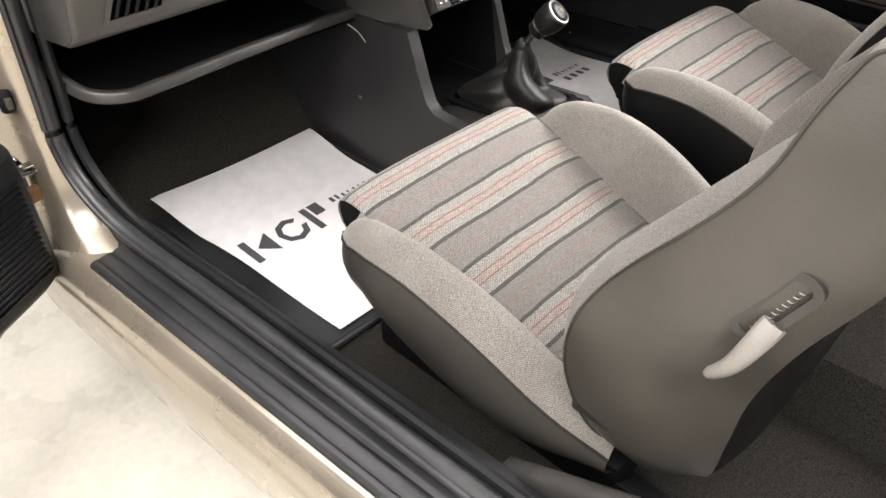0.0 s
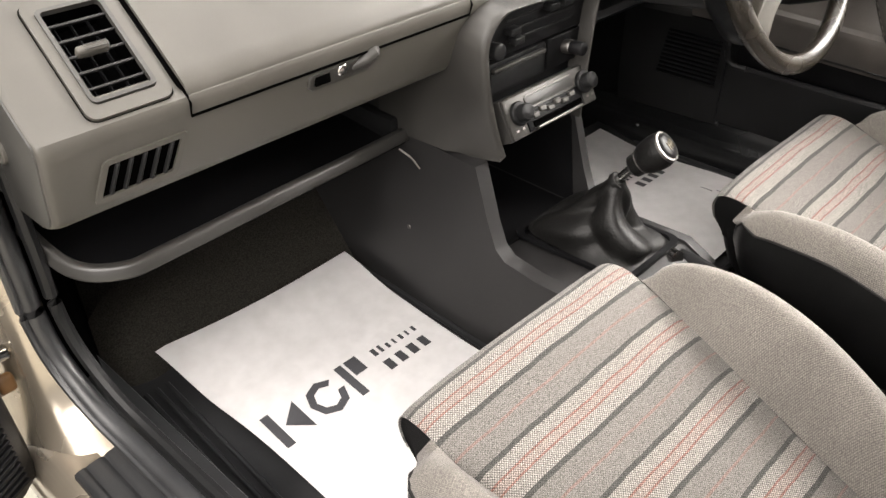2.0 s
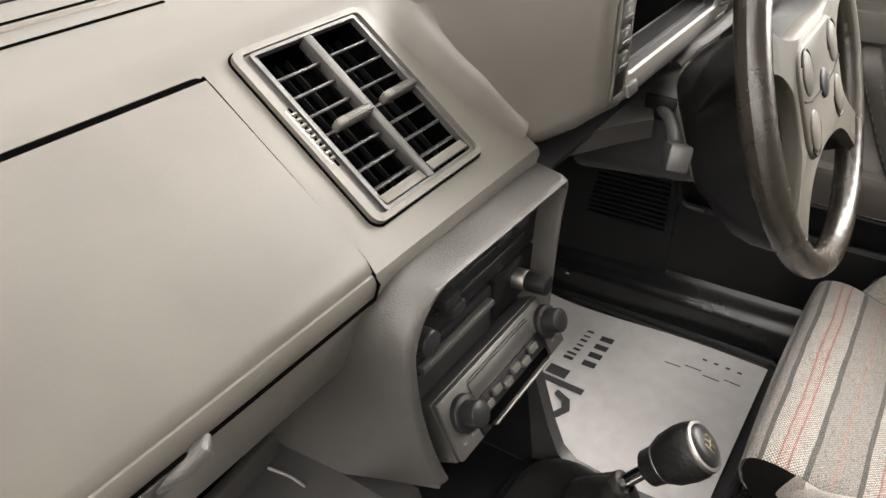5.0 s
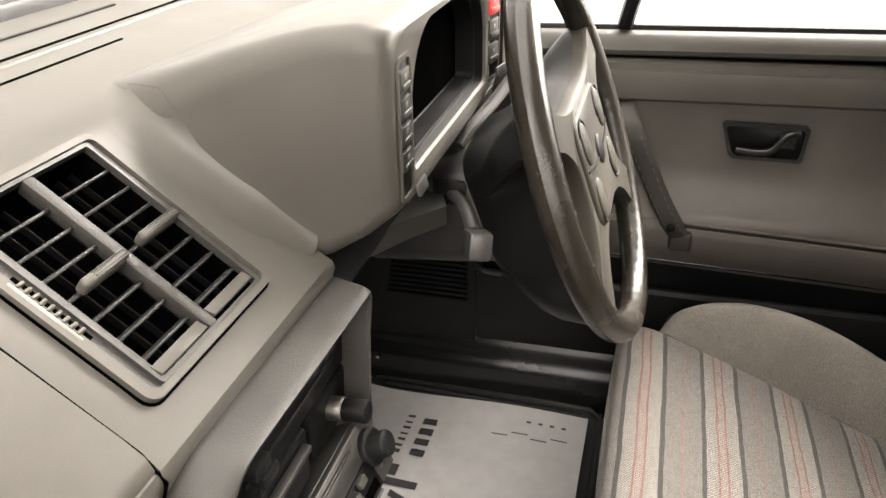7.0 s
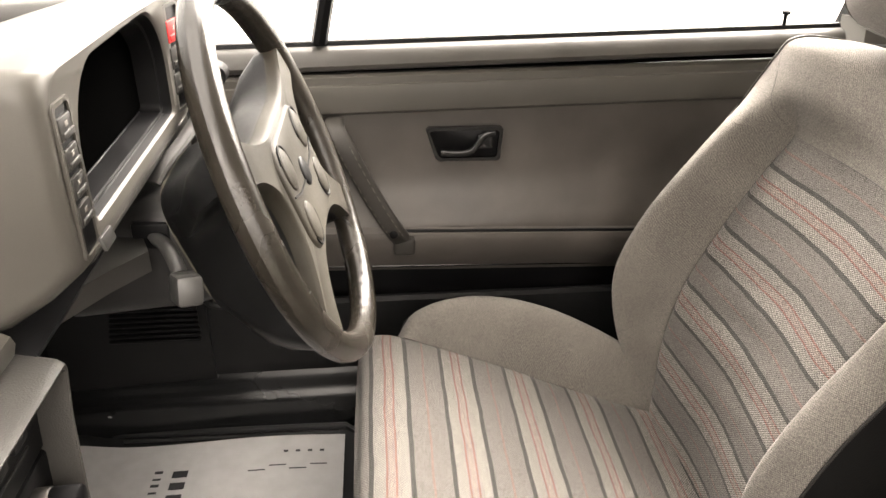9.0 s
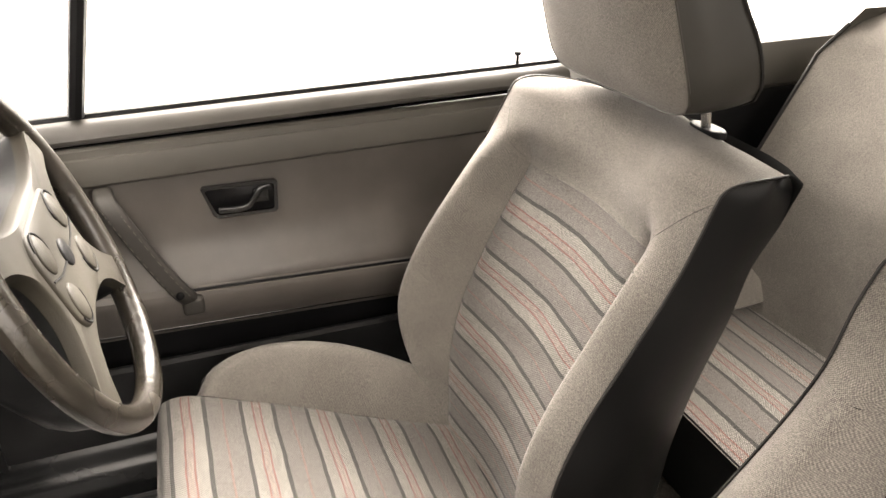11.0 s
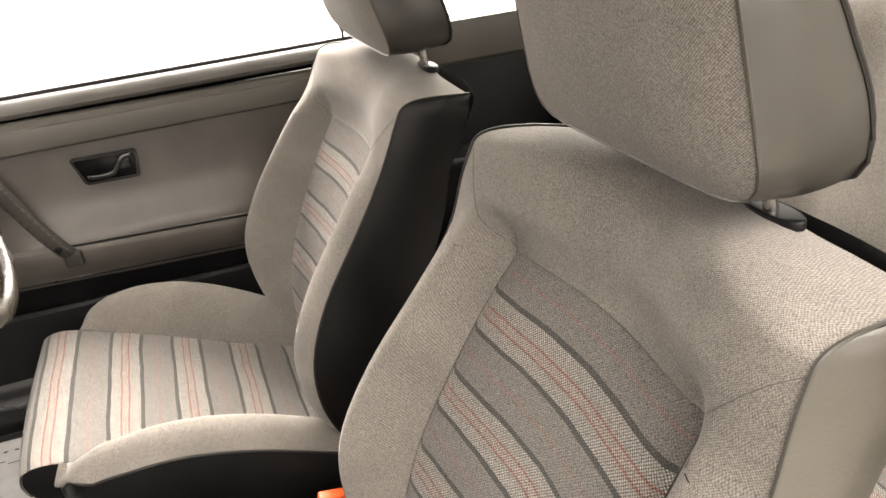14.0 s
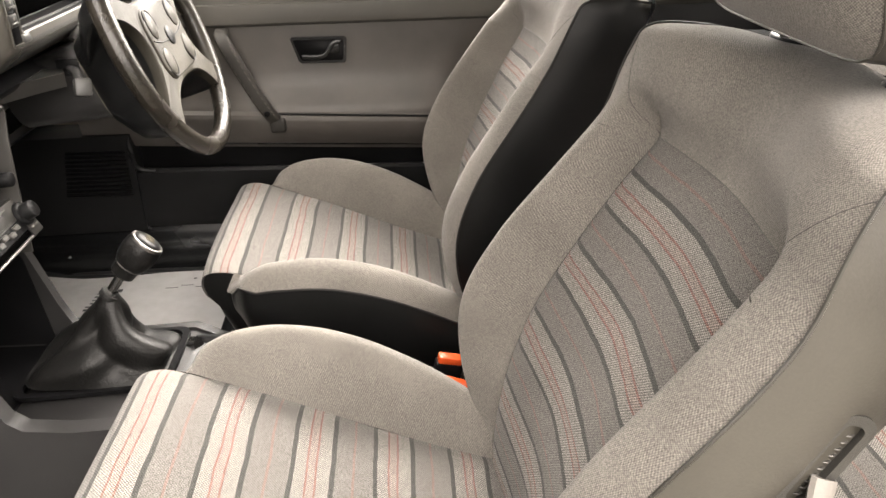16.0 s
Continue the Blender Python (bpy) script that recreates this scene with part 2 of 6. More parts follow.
def grid(fn, nu, nv, wrap=False):
    """Sheet of quads; fn(u, v) with u, v from 0 to 1 gives (x, y, z) or (x, y, z, s, t) with UV in metres."""
    V, UV, F = [], [], []
    for i in range(nu + 1):
        for j in range(nv + 1):
            p = fn(i / nu, j / nv)
            V.append(tuple(p[:3]))
            if len(p) > 3:
                UV.append((p[3], p[4]))
    for i in range(nu):
        for j in range(nv):
            a = i * (nv + 1) + j
            F.append((a, a + 1, a + nv + 2, a + nv + 1))
    return (V, F, UV) if UV else (V, F)


def loft(rings, caps=True, closed=True):
    n = len(rings[0])
    V = [tuple(p) for r in rings for p in r]
    F = []
    m = n if closed else n - 1
    for i in range(len(rings) - 1):
        for j in range(m):
            k = (j + 1) % n
            F.append((i * n + j, i * n + k, (i + 1) * n + k, (i + 1) * n + j))
    if caps and closed:
        F.append(tuple(range(n - 1, -1, -1)))
        F.append(tuple((len(rings) - 1) * n + j for j in range(n)))
    return V, F


def box(cx, cy, cz, sx, sy, sz, bevel=0.004, seg=2, m=None):
    bm = bmesh.new()
    bmesh.ops.create_cube(bm, size=1.0)
    bmesh.ops.scale(bm, vec=(sx, sy, sz), verts=bm.verts)
    if bevel:
        bmesh.ops.bevel(bm, geom=bm.edges[:], offset=min(bevel, 0.45 * min(sx, sy, sz)), segments=seg, profile=0.5, affect="EDGES")
    if m:
        bmesh.ops.transform(bm, matrix=m, verts=bm.verts)
    bmesh.ops.translate(bm, vec=(cx, cy, cz), verts=bm.verts)
    bm.verts.index_update()
    out = [tuple(v.co) for v in bm.verts], [tuple(v.index for v in f.verts) for f in bm.faces]
    bm.free()
    return out


def slab(x0, x1, y0, y1, z0, z1, bevel=0.004, seg=2):
    return box((x0 + x1) / 2, (y0 + y1) / 2, (z0 + z1) / 2, x1 - x0, y1 - y0, z1 - z0, bevel, seg)


def rounded(w, h, r, n=5):
    """Outline of a rounded rectangle, counter-clockwise, in 2D."""
    out = []
    for cx, cy, a in ((w / 2 - r, h / 2 - r, 0), (-w / 2 + r, h / 2 - r, 90), (-w / 2 + r, -h / 2 + r, 180), (w / 2 - r, -h / 2 + r, 270)):
        for k in range(n + 1):
            t = radians(a + 90 * k / n)
            out.append((cx + r * math.cos(t), cy + r * math.sin(t)))
    return out


def plate(outline, m, d, edge=0.002):
    """Outline in the local x-y plane, d thick upwards along local z, with a softened top edge."""
    def ring(inset, z):
        c = (sum(p[0] for p in outline) / len(outline), sum(p[1] for p in outline) / len(outline))
        out = []
        for x, y in outline:
            l = math.hypot(x - c[0], y - c[1]) or 1
            k = 1 - inset / l
            out.append(m @ Vector((c[0] + (x - c[0]) * k, c[1] + (y - c[1]) * k, z)))
        return out
    return loft([ring(0, 0), ring(0, d - edge), ring(edge * 0.4, d - edge * 0.4), ring(edge, d)])


def frame_plate(outer, inner, m, d):
    """A flat ring between two outlines of equal length, d thick."""
    r = []
    for ol, z in ((outer, 0), (outer, d), (inner, d), (inner, 0)):
        r.append([m @ Vector((x, y, z)) for x, y in ol])
    return loft(r + [r[0]], caps=False)


def spline(pts, n):
    """Points along a smooth curve through pts."""
    P = [Vector(p) for p in pts]
    P = [2 * P[0] - P[1]] + P + [2 * P[-1] - P[-2]]
    out = []
    segs = len(P) - 3
    for i in range(segs):
        steps = max(1, n // segs)
        for k in range(steps):
            t = k / steps
            a, b, c, d = P[i:i + 4]
            out.append(0.5 * (2 * b + (c - a) * t + (2 * a - 5 * b + 4 * c - d) * t * t + (3 * b - a - 3 * c + d) * t ** 3))
    out.append(P[-2])
    return out


def tube(pts, r, seg=8, flat=1.0, up=(0, 0, 1), radii=None):
    """Round or flattened bar along points."""
    P = [Vector(p) for p in pts]
    rings = []
    for i, p in enumerate(P):
        d = (P[min(i + 1, len(P) - 1)] - P[max(i - 1, 0)]).normalized()
        s = d.cross(Vector(up))
        if s.length < 1e-4:
            s = d.cross(Vector((1, 0, 0)))
        s.normalize()
        t = s.cross(d)
        rr = radii[i] if radii else r
        rings.append([p + rr * (math.cos(2 * math.pi * k / seg) * s + flat * math.sin(2 * math.pi * k / seg) * t) for k in range(seg)])
    return loft(rings)


def smooth_table(xs, ys):
    """Smooth function through a few stations."""
    xs, ys = np.asarray(xs, float), np.asarray(ys, float)
    if xs[0] > xs[-1]:
        xs, ys = xs[::-1], ys[::-1]
    sl = np.gradient(ys, xs)

    def f(x):
        x = min(max(x, xs[0]), xs[-1])
        i = min(int(np.searchsorted(xs, x, "right")) - 1, len(xs) - 2)
        h = xs[i + 1] - xs[i]
        t = (x - xs[i]) / h
        return float((2 * t ** 3 - 3 * t * t + 1) * ys[i] + (t ** 3 - 2 * t * t + t) * h * sl[i] + (-2 * t ** 3 + 3 * t * t) * ys[i + 1] + (t ** 3 - t * t) * h * sl[i + 1])
    return f


def sstep(t):
    t = min(max(t, 0), 1)
    return t * t * (3 - 2 * t)


def disc(c, axis, r, d, seg=20, edge=0.0015):
    q = Vector(axis).to_track_quat("Z", "Y").to_matrix().to_4x4()
    m = Matrix.Translation(c) @ q
    ol = [(r * math.cos(2 * math.pi * k / seg), r * math.sin(2 * math.pi * k / seg)) for k in range(seg)]
    return plate(ol, m, d, min(edge, d * 0.5))


# ---- setting: studio floor, car floor, sills ----
single("ground", grid(lambda u, v: (-40 + 80 * u, -40 + 80 * v, 0), 4, 4), M_FLOOR, "cream painted glossy studio floor under the car", "floor", "structure")


single("backdrop", grid(lambda u, v: (2.7, -9 + 17 * u, 6 * v), 6, 4), M_BACKDROP, "plain white studio backdrop beside the car, its brightness put in as glow", "backdrop", "structure")


def floor_z(x, y):
    rise = 0.75 * max(0, y - 0.86) + 0.45 * max(0, y - 0.98)
    return 0.262 + rise


single("floor", grid(lambda u, v: (-0.64 + 1.24 * u, -1.3 + 2.55 * v, floor_z(0, -1.3 + 2.55 * v) + 0.002 * math.sin(40 * u + 31 * v)), 30, 60), M_CARPET, "black carpet of the car floor and footwells", "carpet", "structure")
single("firewall", slab(-0.68, 0.68, 1.20, 1.24, 0.2, 0.95, 0.01), M_CARPET, "dark padded bulkhead behind the dashboard", "wall", "structure")

# body side at the open door: painted sill, rubber scuff strip, seal
sill = thing("sill_left", "cream painted door sill with black rubber scuff strip", "door sill", (-0.7, 0.1, 0.2), kind="structure")


def sill_geo(prof, y0, y1, n=24, fx=0.0):
    def fn(u, v):
        t = v * (len(prof) - 1)
        i = min(int(t), len(prof) - 2)
        f = t - i
        y = y0 + (y1 - y0) * u
        x = prof[i][0] * (1 - f) + prof[i + 1][0] * f
        return (x + fx * (y - 0.3), y, prof[i][1] * (1 - f) + prof[i + 1][1] * f)
    return grid(fn, n, 3 * (len(prof) - 1))


sill_line = spline([(x, 0, z) for x, z in ((-0.69, 0.12), (-0.722, 0.13), (-0.744, 0.19), (-0.757, 0.27), (-0.759, 0.315), (-0.755, 0.328), (-0.751, 0.350), (-0.738, 0.367), (-0.722, 0.371), (-0.69, 0.368))], 30)
part("painted_sill", sill_geo([(p.x, p.z) for p in sill_line], -0.9, 0.80, 8, -0.05), M_PAINT, sill)
part("scuff_strip", sill_geo([(-0.728, 0.367), (-0.726, 0.377), (-0.721, 0.3795), (-0.715, 0.380), (-0.712, 0.3785), (-0.708, 0.380), (-0.694, 0.381), (-0.690, 0.3795), (-0.686, 0.382), (-0.672, 0.384), (-0.668, 0.372)], -0.9, 0.61, 24, -0.05), M_RUBBER, sill, "ribbed black rubber strip")
part("sill_lining", sill_geo([(-0.672, 0.37), (-0.655, 0.385), (-0.630, 0.392), (-0.612, 0.383), (-0.604, 0.36), (-0.60, 0.262)], -0.9, 0.80, 24, -0.05), M_RUBBER, sill)
seal_pts = spline([(-0.640, -0.9, 0.40), (-0.645, -0.3, 0.40), (-0.662, 0.3, 0.40), (-0.676, 0.54, 0.404), (-0.688, 0.625, 0.432), (-0.697, 0.680, 0.485), (-0.700, 0.694, 0.55), (-0.700, 0.685, 0.62), (-0.700, 0.670, 0.74), (-0.699, 0.657, 0.80), (-0.69, 0.60, 0.95)], 60)
part("door_seal", tube(seal_pts, 0.0135, 10), M_RUBBER, sill, "round black rubber door seal")
part("seal_bead", tube([p + Vector((-0.012, -0.008 * sstep((p.z - 0.40) / 0.1), 0.006 - 0.004 * sstep((p.z - 0.40) / 0.1))) for p in seal_pts], 0.0045, 8), M_RUBBER, sill, "thin raised bead along the seal")
part("inner_seal_lip", tube([p + Vector((0.024, -0.006 * sstep((p.z - 0.40) / 0.1), 0.004)) for p in seal_pts], 0.008, 8), M_DASHDK, sill)

# front door post in cream paint with hinge and check strap
post = thing("door_post", "cream painted front door post with hinge and check strap", "door post", (-0.74, 0.74, 0.3), kind="structure")
rows = spline([(0, y, z) for y, z in ((0.66, 0.36), (0.72, 0.405), (0.745, 0.48), (0.748, 0.62), (0.735, 0.75), (0.69, 0.9))], 36)
cut = spline([(k, dy, 0) for dy, k in ((-0.045, -1), (-0.04, 1), (-0.028, 3.5), (0.02, 6), (0.09, 7.5), (0.16, 8))], 18)
part("post_panel", grid(lambda u, v: (lambda p, c: (-0.695 - 0.01 * c.x, p.y + c.y, p.z))(rows[int(round(u * (len(rows) - 1)))], cut[int(round(v * (len(cut) - 1)))]), len(rows) - 1, len(cut) - 1), M_PAINT, post)
sw = part("door_switch", plate(rounded(0.020, 0.034, 0.007), Matrix.Translation((-0.738, 0.716, 0.609)) @ Matrix.Rotation(radians(90), 4, "X") @ Matrix.Rotation(radians(-20), 4, "Y"), 0.008, 0.002), M_BLACK, post, "black rubber courtesy light switch")
part("switch_pin", box(-0.738, 0.705, 0.608, 0.009, 0.008, 0.017, 0.002), M_CAP, sw, "brass switch pin")
part("hinge", join(slab(-0.800, -0.752, 0.718, 0.745, 0.44, 0.49, 0.006), disc((-0.775, 0.722, 0.49), (0, 0, 1), 0.012, 0.018)), M_PAINT, post, "cream painted door hinge")
part("hinge_grease", box(-0.752, 0.714, 0.462, 0.020, 0.012, 0.026, 0.005, 3), M_GREASE, post, "orange-brown dried grease")
part("check_strap", join(slab(-0.80, -0.735, 0.715, 0.735, 0.49, 0.505, 0.003), disc((-0.77, 0.71, 0.52), (0, -1, 0), 0.016, 0.012)), M_CHROME, post, "worn metal check strap")

# passenger door standing open, ribbed speaker grille at its lower front corner
pdoor = thing("door_left", "open passenger door with dark grey card and ribbed speaker grille", "door", (-0.80, 0.70, 0.4), kind="structure")
DOORM = Matrix.Translation((-0.795, 0.70, 0.080)) @ Matrix.Rotation(radians(-150), 4, "Z")


def in_door(geo):
    return moved(geo, DOORM)


part("door_shell", in_door(slab(0.04, 1.05, -0.12, -0.055, 0.16, 0.82, 0.02, 3)), M_PAINT, pdoor)
part("door_card", in_door(slab(0.0, 1.04, -0.055, -0.02, 0.20, 0.83, 0.012, 3)), M_CARD, pdoor)
part("door_pocket", in_door(loft([[(x, -0.02 + dp * a, z) for a, z in ((0, 0.24), (0.6, 0.245), (0.92, 0.27), (1, 0.31), (1, 0.44), (0.92, 0.475), (0.6, 0.49), (0, 0.495))] for x, dp in ((-0.022, 0.03), (-0.018, 0.05), (-0.006, 0.062), (0.02, 0.07), (0.6, 0.07), (0.95, 0.07))])), M_DASHDK, pdoor, "moulded dark grey door pocket")
for k in range(17):
    part("grille_rib", in_door(slab(0.012, 0.21, 0.0475, 0.054, 0.290 + 0.0095 * k, 0.2945 + 0.0095 * k, 0.001, 1)), M_BLACK, pdoor)



# ---- seats ----
ROW = list(range(13))
ZC = smooth_table(ROW, [.34, .42, .50, .58, .66, .74, .80, .843, .876, .898, .907, .908, .898])
YIN = smooth_table(ROW, [-.112, -.116, -.130, -.157, -.197, -.243, -.282, -.303, -.322, -.342, -.364, -.386, -.402])
YCR = smooth_table(ROW, [-.125, -.090, -.070, -.072, -.112, -.172, -.222, -.256, -.280, -.300, -.320, -.350, -.392])
YPI = smooth_table(ROW, [-.150, -.118, -.100, -.108, -.146, -.205, -.248, -.270, -.284, -.294, -.315, -.350, -.392])
ZPI = smooth_table(ROW, [.37, .42, .50, .58, .66, .74, .80, .845, .876, .893, .899, .897, .890])
WID = smooth_table(ROW, [.180, .208, .228, .236, .236, .233, .231, .230, .228, .227, .225, .219, .203])
INS = smooth_table(ROW, [.142, .148, .154, .158, .156, .152, .147, .145, .145, .145, .145, .145, .145])
YBA = smooth_table(ROW, [-.225, -.250, -.262, -.273, -.298, -.334, -.352, -.372, -.384, -.389, -.391, -.391, -.391])

# cushion, along the seat from the front edge back
CY = [.301, .310, .314, .305, .27, .20, .10, .0, -.08, -.20]
CZ = [.455, .466, .483, .500, .503, .480, .445, .410, .382, .350]
CI = smooth_table([.32, .25, .2, .1, 0, -.1, -.15], [.181, .182, .178, .167, .155, .145, .14])
BW = smooth_table([.262, .246, .20, .1, 0, -.1, -.16], [.200, .226, .244, .250, .243, .225, .20])
BZ = smooth_table([.262, .248, .222, .17, .12, .05, -.03, -.1, -.16], [.472, .500, .521, .534, .534, .518, .482, .440, .400])
BB = smooth_table([.262, .245, .20, .15, .05, 0, -.16], [.425, .415, .398, .378, .345, .332, .33])


def arc(ps):
    s = [0.0]
    for a, b in zip(ps, ps[1:]):
        s.append(s[-1] + math.dist(a, b))
    return s


def car_seat(cx, dyb, out, label, crest, slide, ahead):
    """Front seat: cx its centre line, dyb how far its backrest leans forward of the other, out the sign of its outboard side, crest the fullness of the outboard and inboard back bolsters, slide how far its cushion is pushed forward, ahead how far its shoulders stand forward."""
    s = thing("front_seat", label, "car seat", (cx, 0.05, 0.262), "front seats")
    sh = 0.018 if out > 0 else 0.0

    def lean(z):
        """How far the more upright backrest stands forward at a height."""
        return dyb * min(1.0, max(0.0, (z - 0.42) / 0.38))

    def flare(row, x):
        """The outboard bolster stands a little wider in the middle of the back."""
        return 0.011 * math.exp(-((row - 5) / 2.2) ** 2) if x * out > 0 else 0.5 * ahead * math.exp(-((row - 8.5) / 2.0) ** 2)

    def ypi(row):
        return YPI(row) + ahead * sstep((row - 5) / 2.5) * (1 - sstep((row - 10) / 2))

    def face(row, x):
        """Point of the padded front and top, x from the centre line."""
        i, w, ax = INS(row), WID(row) + flare(row, x), abs(x)
        a = ax / w
        ycr = ypi(row) + (YCR(row) - ypi(row)) * crest[0 if x * out > 0 else 1]
        if ax <= i:
            e = ax / i
            low = YIN(row) - 0.012 * (1 - e * e) ** 2 - 0.004 * math.exp(-((1 - e) / 0.04) ** 2)
            t = 0.0
        else:
            t = (ax - i) / (w - i)
            if t < 0.5:
                low = YIN(row) + (ycr - YIN(row)) * sstep(t / 0.5)
            else:
                low = ycr + (ypi(row) - ycr) * ((t - 0.5) / 0.5) ** 2
            low -= 0.004 * math.exp(-(t / 0.06) ** 2)
        high = YIN(row) + (ypi(row) - YIN(row)) * sstep(a) + 0.010 * math.sin(math.pi * a ** 1.6)
        y = low + (high - low) * sstep((row - 5.75) / 1.6)
        z = ZC(row) + (ZPI(row) - ZC(row)) * t ** 1.5
        return (cx + x, y + lean(z), z)

    lens = arc([(YIN(r / 10), ZC(r / 10)) for r in range(121)])

    def inner(u, v):
        row = 0.2 + 5.8 * v
        e = 2 * u - 1
        x = e * INS(row)
        px, y, z = face(row, x)
        y += 0.003 * math.sin(math.pi * row / 6) + 0.0016 * math.sin(9 * row + 3 * e) * (1 - e * e) * math.sin(math.pi * row / 6)
        return (px, y, z, x, lens[int(round(row * 10))] - lens[60] + 7.905 * STRIPE)

    def upper(u, v):
        row = 6 + 6 * v
        x = (2 * u - 1) * (WID(row) + flare(row, 2 * u - 1))
        return (*face(row, x), x, lens[int(round(row * 10))])

    back = part("backrest", grid(upper, 44, 36), M_TWEED, s)
    part("striped_insert", grid(inner, 28, 58), M_STRIPE, back, "striped grey, white and red cloth")
    seam = [inner(0, k / 30)[:3] for k in range(31)] + [inner(k / 16, 1)[:3] for k in range(1, 17)] + [inner(1, 1 - k / 30)[:3] for k in range(1, 31)]
    part("insert_seam", tube([(x, y - 0.0004, z) for x, y, z in seam], 0.0007, 5), M_VINYLMID, back)
    for sg in (-1, 1):
        def wing(u, v, sg=sg):
            row = 6 * v
            x = INS(row) + (WID(row) + flare(row, sg) - INS(row)) * u
            return (*face(row, sg * x), u * 0.12, lens[int(round(60 * v))])
        part("side_bolster", grid(wing, 16, 44), M_TWEED, back)
        part("bolster_seam", tube([face(6 + 2.4 * (k / 14) ** 1.25, sg * (INS(6) + (WID(8.4) - INS(6)) * k / 14)) for k in range(15)], 0.0004, 5), M_VINYL, back)

        def side(u, v, sg=sg):
            row = 10 * v
            x = WID(row) + flare(row, sg) + 0.005 * math.sin(math.pi * u) * (1 - sstep((row - 8) / 2)) - 0.028 * u ** 3 * (1 - sstep((row - 2.0) / 7.0))
            z = ZPI(row) - 0.008 * sstep((u - 0.45) / 0.55) * sstep((row - 7.5) / 2.5)
            x -= 0.020 * sstep((u - 0.5) / 0.5) * sstep((row - 7) / 3)
            return (cx + sg * x, ypi(row) + (YBA(row) - ypi(row)) * u + lean(z), z)
        # Inboard side: same grey vinyl, the shade between the seats painted as black.
        part("side_panel", grid(side, 12, 56), M_VINYL if sg == out else M_VINYLDK, back, "smooth grey vinyl" if sg == out else "smooth grey vinyl, painted black for the shade between the seats")
        part("piping", tube([(cx + sg * (WID(r / 4) + flare(r / 4, sg) + 0.001), ypi(r / 4) + lean(ZPI(r / 4)), ZPI(r / 4) + 0.001) for r in range(49)], 0.0016, 6), M_PIPE if sg != out else M_VINYLMID, back)
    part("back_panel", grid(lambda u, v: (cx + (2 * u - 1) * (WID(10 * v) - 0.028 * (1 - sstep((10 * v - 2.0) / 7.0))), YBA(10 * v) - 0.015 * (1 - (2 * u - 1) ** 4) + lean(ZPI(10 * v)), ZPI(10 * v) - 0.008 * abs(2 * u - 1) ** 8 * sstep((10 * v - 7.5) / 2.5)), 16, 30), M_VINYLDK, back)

    # cushion
    prof = spline([(0, y, z) for y, z in zip(CY, CZ)], 54)
    cl = arc([(p.y, p.z) for p in prof])
    npf = len(prof) - 1

    def cush(u, v):
        k = min(int(round(v * npf)), npf)
        p = prof[k]
        e = 2 * u - 1
        hw = CI(p.y)
        return (cx + e * hw, p.y + 0.004 * (1 - e * e) * (1 if k < 14 else 0), p.z + 0.007 * (1 - e ** 4) - 0.003 * math.exp(-((1 - abs(e)) / 0.03) ** 2) + 0.001 * math.sin(30 * p.y + 4 * e), e * hw, cl[k] + 0.032)

    crest = max(range(npf + 1), key=lambda k: prof[k].z)
    edge = smooth_table([prof[k].y for k in range(npf, crest - 1, -2)], [prof[k].z - 0.0032 for k in range(npf, crest - 1, -2)])
    def nose(z, w, y, r):
        """Ring of the vinyl body under the cloth at a height: half width w, front at y, front corners rounded by r."""
        back = 0.23 if z > 0.40 else 0.08
        p = [(cx - w, back), (cx + w, back)]
        p += [(cx + w - r + r * math.cos(0.5 * math.pi * k / 5), y - r + r * math.sin(0.5 * math.pi * k / 5)) for k in range(6)]
        p += [(cx - w + r - r * math.sin(0.5 * math.pi * k / 5), y - r + r * math.cos(0.5 * math.pi * k / 5)) for k in range(6)]
        return [(px, py, z) for px, py in p]
    cu = part("cushion", loft([nose(0.345, 0.150, 0.245, 0.02), nose(0.362, 0.166, 0.268, 0.026), nose(0.385, 0.176, 0.284, 0.030), nose(0.415, 0.180, 0.295, 0.030), nose(0.445, 0.181, 0.302, 0.026), nose(0.454, 0.179, 0.299, 0.024), nose(0.456, 0.16, 0.27, 0.02)]), M_VINYLDK, s, "dark vinyl cushion body with a rounded front skirt")
    part("striped_insert", grid(cush, 30, npf), M_STRIPE, cu, "striped grey, white and red cloth")
    part("front_edge", tube([(cx + e * 0.0222, 0.3005 - 0.016 * (abs(e) / 8) ** 6, 0.452) for e in range(-8, 9)], 0.0035, 8), M_VINYLDK, cu)
    for sg in (-1, 1):
        def bol(u, v, sg=sg):
            y = 0.262 - 0.422 * v
            i, w = CI(y), BW(y)
            zi, zc = edge(y), BZ(y)
            zp = zc - 0.031 * sstep(v * 8)
            if u < 0.55:
                z = zi + (zc - zi) * math.sin(0.5 * math.pi * u / 0.55)
            else:
                z = zc + (zp - zc) * ((u - 0.55) / 0.45) ** 2
            x = i + (w - i) * u
            return (cx + sg * x, y + (0.012 * math.sin(math.pi * u) if v < 0.02 else 0), z, u * 0.1, y)
        part("cushion_bolster", grid(bol, 16, 44), M_TWEED, cu)

        def bside(u, v, sg=sg):
            b = max(0.0, (v - 0.14) / 0.86)
            f = 0.5 * math.pi * max(0.0, 1 - v / 0.14)
            y = 0.262 - 0.422 * b
            zp = BZ(y) - 0.031 * sstep(b * 8)
            x = BW(y) + 0.008 * math.sin(math.pi * u) - 0.02 * u * u - 0.026 * (1 - math.cos(f))
            return (cx + sg * x, y + 0.008 * math.sin(f) * (1 - 0.9 * u), zp + (BB(y) - zp) * u)
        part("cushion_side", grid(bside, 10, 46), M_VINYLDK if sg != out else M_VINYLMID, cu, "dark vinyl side")
